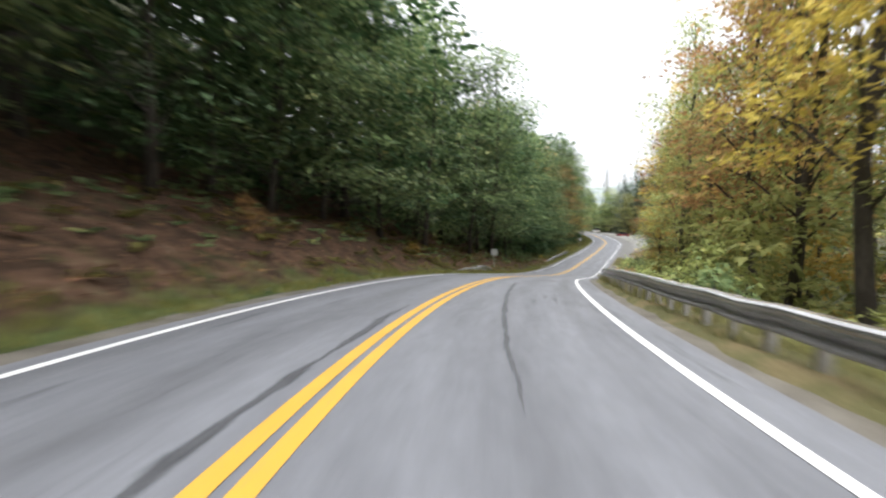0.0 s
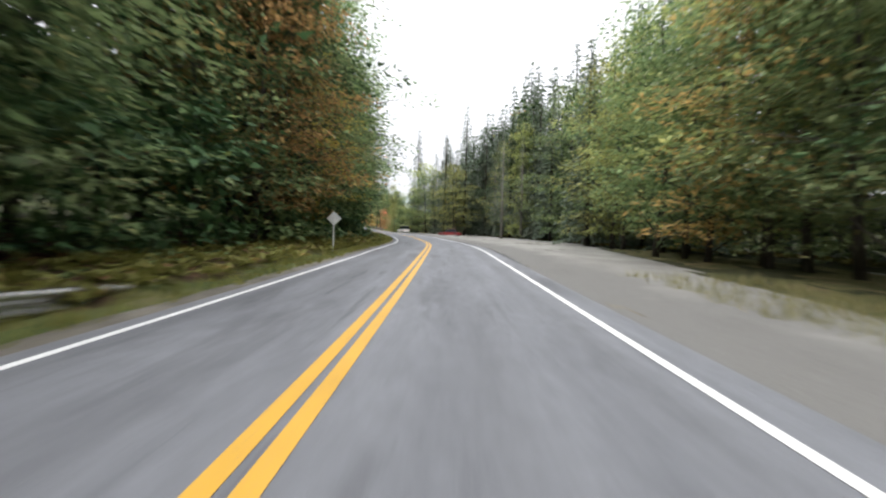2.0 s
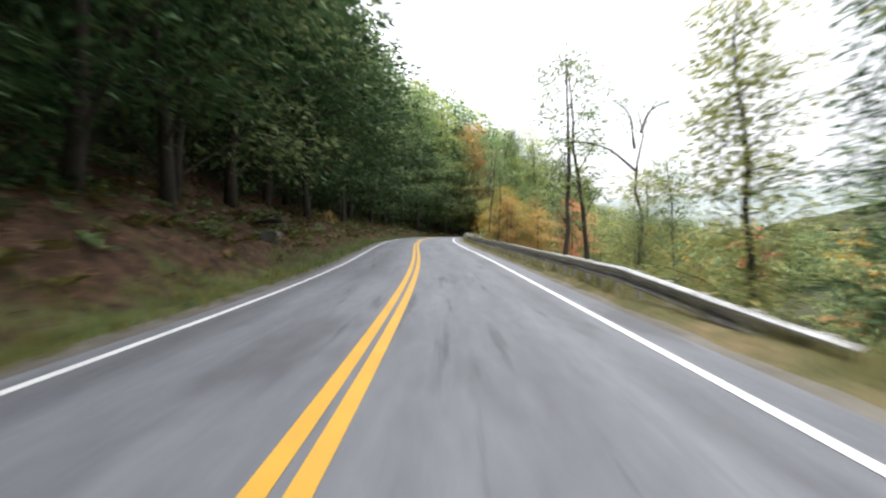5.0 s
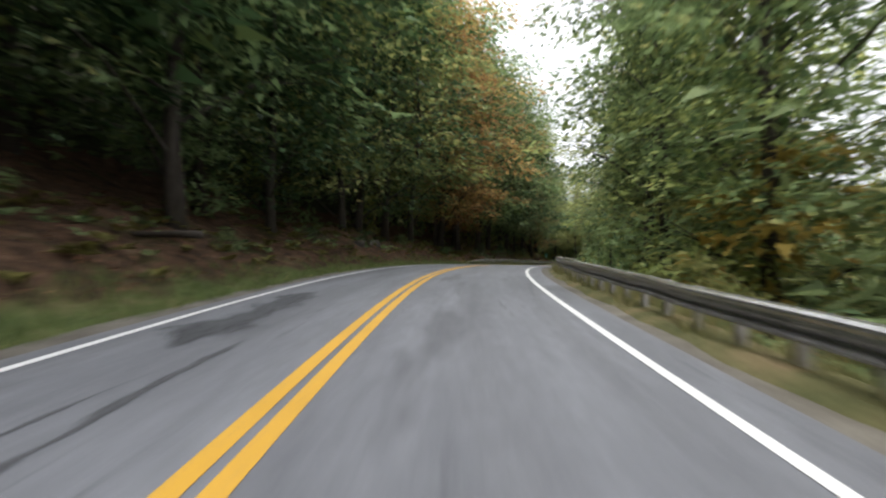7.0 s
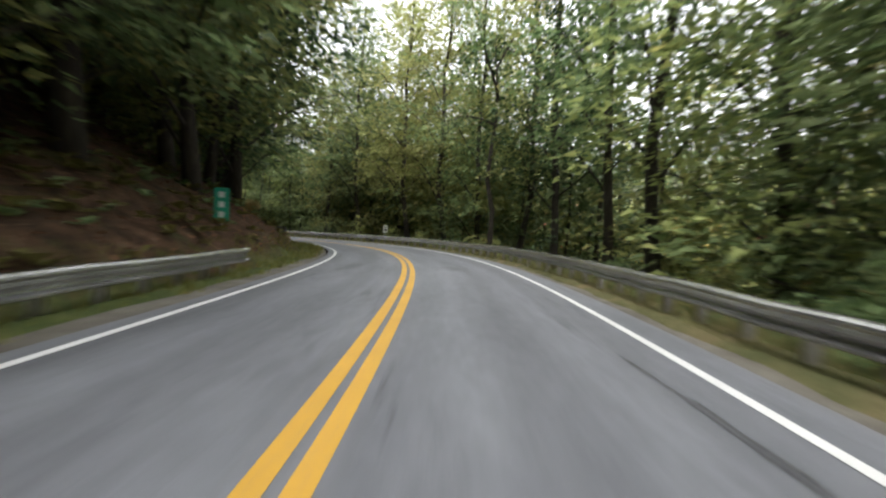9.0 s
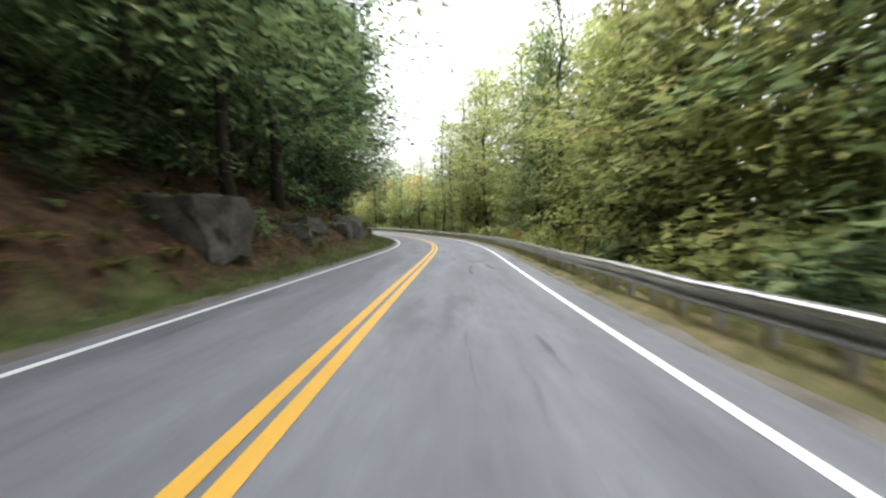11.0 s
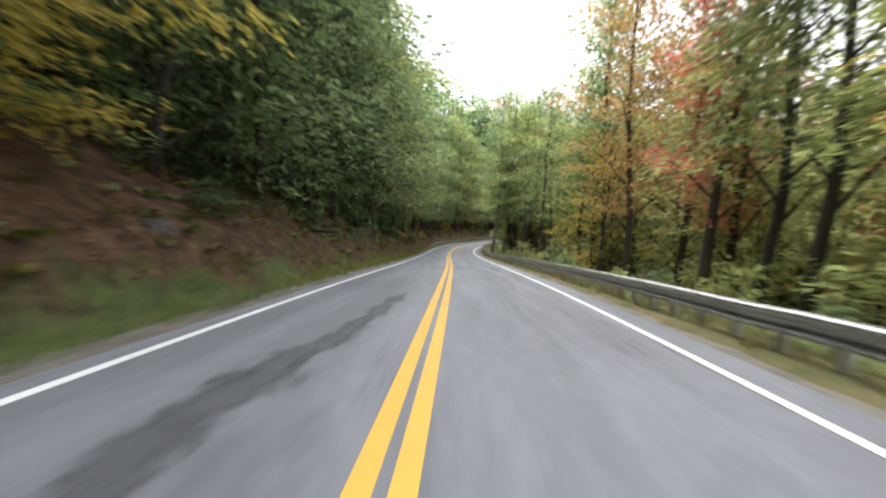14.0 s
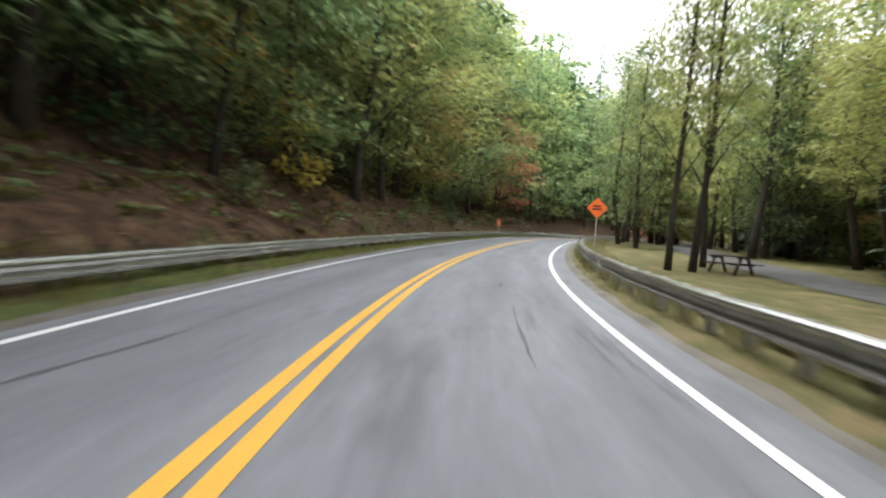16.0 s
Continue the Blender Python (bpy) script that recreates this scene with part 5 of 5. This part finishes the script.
def rock(seed, m, size):
    rng = random.Random(seed)
    bm = bmesh.new()
    bmesh.ops.create_icosphere(bm, subdivisions=4, radius=1)
    for v in bm.verts:
        p = v.co.copy()
        k = 1 + 0.4 * noise.noise(p * 1.2 + Vector((seed, 0, 0))) + 0.16 * noise.noise(p * 3.1 + Vector((0, seed, 0))) + 0.05 * noise.noise(p * 8 + Vector((0, 0, seed)))
        p = p * k
        for ax in range(3):
            p[ax] = max(-0.8, min(0.66 + 0.1 * noise.noise(p * 2), p[ax]))
        v.co = Vector((p.x * size[0], p.y * size[1], p.z * size[2]))
    me = bpy.data.meshes.new("rock")
    bm.to_mesh(me)
    bm.free()
    me.materials.append(STONE)
    ob = new("rock", me)
    ob.matrix_basis = m
    return tagged(ob, "grey weathered rock half buried in the ground", "rock", "roadside rocks")


_r = random.Random(9)
for s, lat, big in ((414, -5.6, 1.7), (416.5, -6.1, 1.3), (421, -5.4, 0.9), (424, -5.9, 1.2), (428.5, -5.2, 0.9), (431, -5.6, 1.2), (433, -5.0, 0.6), (436, -5.6, 0.8), (281, -6.0, 0.5), (283.5, -6.4, 0.6),
                    (262, -5.3, 0.45), (495, -4.9, 0.5), (499, -5.4, 0.7), (503, -5.2, 0.4), (520, -5.6, 0.45), (356, -5.0, 0.5), (470, -5.8, 0.7), (204, -5.6, 0.6), (283, 6.4, 1.3), (285.2, 6.8, 0.9)):
    rock(int(s), stand(s, lat, 0.02 * big, _r.uniform(0, 360)), (big * _r.uniform(0.8, 1.1), big * _r.uniform(0.6, 0.9), big * _r.uniform(0.6, 0.9)))


def log(s, lat, turn, length, radius):
    sh = Shape()
    rng = random.Random(int(s))
    sh.tube([(0.02 * i * rng.uniform(-1, 1), -length / 2 + length * i / 5, radius + 0.05 * rng.random()) for i in range(6)], [radius * (1 - 0.08 * i) for i in range(6)], 9)
    ob = new("fallen_log", sh.mesh("fallen_log", BARK, True))
    ob.matrix_basis = stand(s, lat, 0.1, turn)
    return tagged(ob, "fallen dead log lying on the leafy bank", "log", "fallen logs")


for s, lat, turn, length, radius in ((268, -6.2, 70, 3.5, 0.09), (445, -5.6, 60, 3.0, 0.08), (448, -6.3, 110, 2.6, 0.07), (206, -6.6, 50, 3.2, 0.1), (531, -5.8, 75, 2.4, 0.08)):
    log(s, lat, turn, length, radius)

# ---- signs ----


def sign(m, label, panel, size, centre, material, post_h, bars=(), diamond=False):
    """A road sign whose panel faces its own -y (towards oncoming traffic)."""
    root = thing("road_sign", m, label, "sign", "road signs")
    post = Shape()
    post.box((0.05, 0.035, post_h + 0.3), (0, 0.03, post_h / 2 - 0.15), None, 0.006)
    part("post", post, SIGN_BACK, root)
    p = Shape()
    w, h = size
    p.box((w, 0.012, h), (0, 0, 0), Matrix.Rotation(radians(45), 3, "Y") if diamond else None, 0.004)
    face = part("panel", p, material, root, panel)
    face.location = (0, 0, centre)
    for bx, bz, bw, bh, mat in bars:
        q = Shape()
        q.box((bw, 0.004, bh), (bx, -0.010, bz))
        part("marking", q, mat, face)
    return root


sign(stand(39, -4.75, 0, 180), "back of a small square road sign on a post", "bare grey back of a sign", (0.5, 0.5), 1.35, SIGN_BACK, 1.6)
sign(stand(96.5, -4.1, 0, 180), "back of a diamond-shaped warning sign on a post", "bare grey back of a diamond sign", (0.46, 0.46), 1.5, SIGN_BACK, 1.6, (), True)
sign(stand(367.5, 5.6, 0, 0), "white rectangular road sign behind the guardrail", "white panel with grey bars", (0.42, 0.62), 1.5, SIGN_WHITE, 1.75, [(0, 0.15, 0.28, 0.06, BLACK), (0, -0.08, 0.22, 0.2, BLACK)])
sign(stand(343.4, -5.35, -0.85, 0), "tall narrow green roadside marker sign", "green panel with white bars", (0.42, 0.95), 1.45, SIGN_GREEN, 1.85, [(0, 0.28, 0.16, 0.16, SIGN_WHITE), (0, 0.0, 0.16, 0.16, SIGN_WHITE), (0, -0.28, 0.16, 0.16, SIGN_WHITE)])
sign(stand(620, 5.0, 0, 8), "orange diamond roadworks sign on a post", "bright orange diamond", (0.95, 0.95), 2.65, SIGN_ORANGE, 2.75, [(0, 0.12, 0.5, 0.1, BLACK), (0, -0.08, 0.6, 0.1, BLACK)], True)
sign(stand(632, -4.4, 0, 0), "small orange roadworks board beside the guardrail", "orange board", (0.35, 0.7), 1.1, SIGN_ORANGE, 1.3, [(0, 0.1, 0.2, 0.08, SIGN_WHITE), (0, -0.12, 0.2, 0.08, SIGN_WHITE)])



def delineator(m):
    root = thing("delineator_post", m, "slim white reflector post behind the guardrail", "marker post")
    stake = Shape()
    stake.box((0.05, 0.025, 1.6), (0, 0, 0.45), None, 0.006)
    part("stake", stake, SIGN_WHITE, root)
    cap = Shape()
    cap.box((0.04, 0.012, 0.1), (0, -0.0185, 1.15), None, 0.004)
    part("reflector", cap, LAMP_CLEAR, root, "clear reflector")
    return root


delineator(stand(231.2, 5.6, 0, 0))

# ---- parked cars ----


def wheel(root, at, r, w):
    t = Shape()
    n = 18
    prof = [(r * 0.62, -w / 2), (r * 0.95, -w / 2), (r, -w * 0.3), (r, w * 0.3), (r * 0.95, w / 2), (r * 0.62, w / 2)]
    vs = [(x, rr * math.cos(2 * math.pi * i / n), rr * math.sin(2 * math.pi * i / n)) for i in range(n) for rr, x in prof]
    k = len(prof)
    fs = [(i * k + j, i * k + (j + 1) % k, ((i + 1) % n) * k + (j + 1) % k, ((i + 1) % n) * k + j) for i in range(n) for j in range(k)]
    t.add(vs, fs)
    tyre = part("wheel", t, BLACK, root, "black rubber tyre", True)
    tyre.location = at
    d = Shape()
    d.tube([(-w * 0.42, 0, 0), (w * 0.42, 0, 0)], [r * 0.6, r * 0.6], 14)
    part("rim", d, SIGN_BACK, tyre, "grey metal rim")


def car(m, paint, label, length, width, height, boxy):
    """A parked car that faces its own +y."""
    root = thing("parked_car", m, label, "car", "parked cars")
    bl, bh = length / 2, height * 0.55
    outline = [(-bl, 0.22), (-bl, bh * 0.95), (-bl * 0.92, bh), (bl * 0.55, bh), (bl * 0.95, bh * 0.78), (bl, bh * 0.6), (bl, 0.22)]
    body = Shape()
    n = len(outline)
    rows = []
    for x, pinch in ((-width / 2, 0.06), (-width / 2 + 0.08, 0), (width / 2 - 0.08, 0), (width / 2, 0.06)):
        rows += [(x, y * (1 - pinch), z + (0.03 if pinch and z < 0.3 else -pinch * 0.4 if z > 0.3 else 0)) for y, z in outline]
    fs = [(r * n + j, r * n + (j + 1) % n, (r + 1) * n + (j + 1) % n, (r + 1) * n + j) for r in range(3) for j in range(n)]
    fs += [tuple(range(n))[::-1], tuple(3 * n + j for j in range(n))]
    body.add(rows, fs)
    part("body", body, paint, root)
    cab = Shape()
    back = -bl * (0.95 if boxy else 0.72)
    tops = [(back, bh - 0.01), (back + (0.08 if boxy else 0.35), height), (bl * 0.12, height), (bl * 0.5, bh - 0.01)]
    w0, w1 = width / 2 - 0.05, width / 2 - 0.17
    vs = [(sx * (w1 if z > bh else w0), y, z) for sx in (-1, 1) for y, z in tops]
    cab.add(vs, [(0, 1, 2, 3), (7, 6, 5, 4), (0, 4, 5, 1), (1, 5, 6, 2), (2, 6, 7, 3)])
    glass = part("windows", cab, CAR_GLASS, root, "dark car windows")
    roof = Shape()
    roof.box((2 * w1 + 0.03, tops[2][0] - tops[1][0] + 0.06, 0.05), (0, (tops[1][0] + tops[2][0]) / 2, height), None, 0.015)
    part("roof", roof, paint, root)
    for sx in (-1, 1):
        for y in (-bl * 0.62, bl * 0.66):
            wheel(root, (sx * (width / 2 - 0.09), y, 0.3), 0.3, 0.19)
        lamp = Shape()
        lamp.box((0.2, 0.05, 0.14), (sx * (width / 2 - 0.2), -bl - 0.005, bh * 0.82), None, 0.015)
        part("tail_light", lamp, LAMP_RED, root, "red tail light")
        head = Shape()
        head.box((0.28, 0.05, 0.12), (sx * (width / 2 - 0.24), bl - 0.005, bh * 0.62), None, 0.015)
        part("headlight", head, LAMP_CLEAR, root, "clear headlight")
    bumper = Shape()
    bumper.box((width * 0.94, 0.12, 0.16), (0, -bl - 0.03, 0.34), None, 0.03)
    part("bumper", bumper, paint, root)
    return root


car(stand(151, 8.2, 0.03, 62), RED_PAINT, "dark red car parked on the gravel", 3.5, 1.5, 1.2, False)
car(stand(182, 7.0, 0.0, 8), WHITE_PAINT, "white van parked at the end of the gravel lot", 3.6, 1.6, 1.6, True)

# ---- the park ----


def picnic_table(m):
    root = thing("picnic_table", m, "heavy dark timber picnic table beside the park path", "picnic table")
    for i in range(4):
        b = Shape()
        b.box((0.16, 1.7, 0.045), (-0.27 + 0.18 * i, 0, 0.72), None, 0.006)
        part("tabletop_plank", b, TIMBER, root)
    for sx in (-1, 1):
        for k in range(2):
            b = Shape()
            b.box((0.13, 1.7, 0.045), (sx * (0.62 + 0.15 * k), 0, 0.43), None, 0.006)
            part("bench_plank", b, TIMBER, root)
        for y in (-0.6, 0.6):
            leg = Shape()
            leg.box((0.09, 0.09, 0.85), (sx * 0.36, y, 0.34), Matrix.Rotation(radians(-sx * 27), 3, "Y"), 0.008)
            part("leg", leg, TIMBER, root)
    for y in (-0.6, 0.6):
        for z, w in ((0.40, 1.5), (0.67, 0.75)):
            c = Shape()
            c.box((w, 0.06, 0.09), (0, y + 0.07, z), None, 0.006)
            part("crossbar", c, TIMBER, root)
    return root


for s, lat, k in ((604.5, 6.9, 0.95), (605.0, 7.8, 1.05), (608.0, 9.0, 1.0)):
    tree("tall3", "lime", stand(s, lat, 0, s * 53, (k * 0.62, k * 0.62, k)))
picnic_table(stand(605.8, 9.3, 0.14, 35, 0.85))
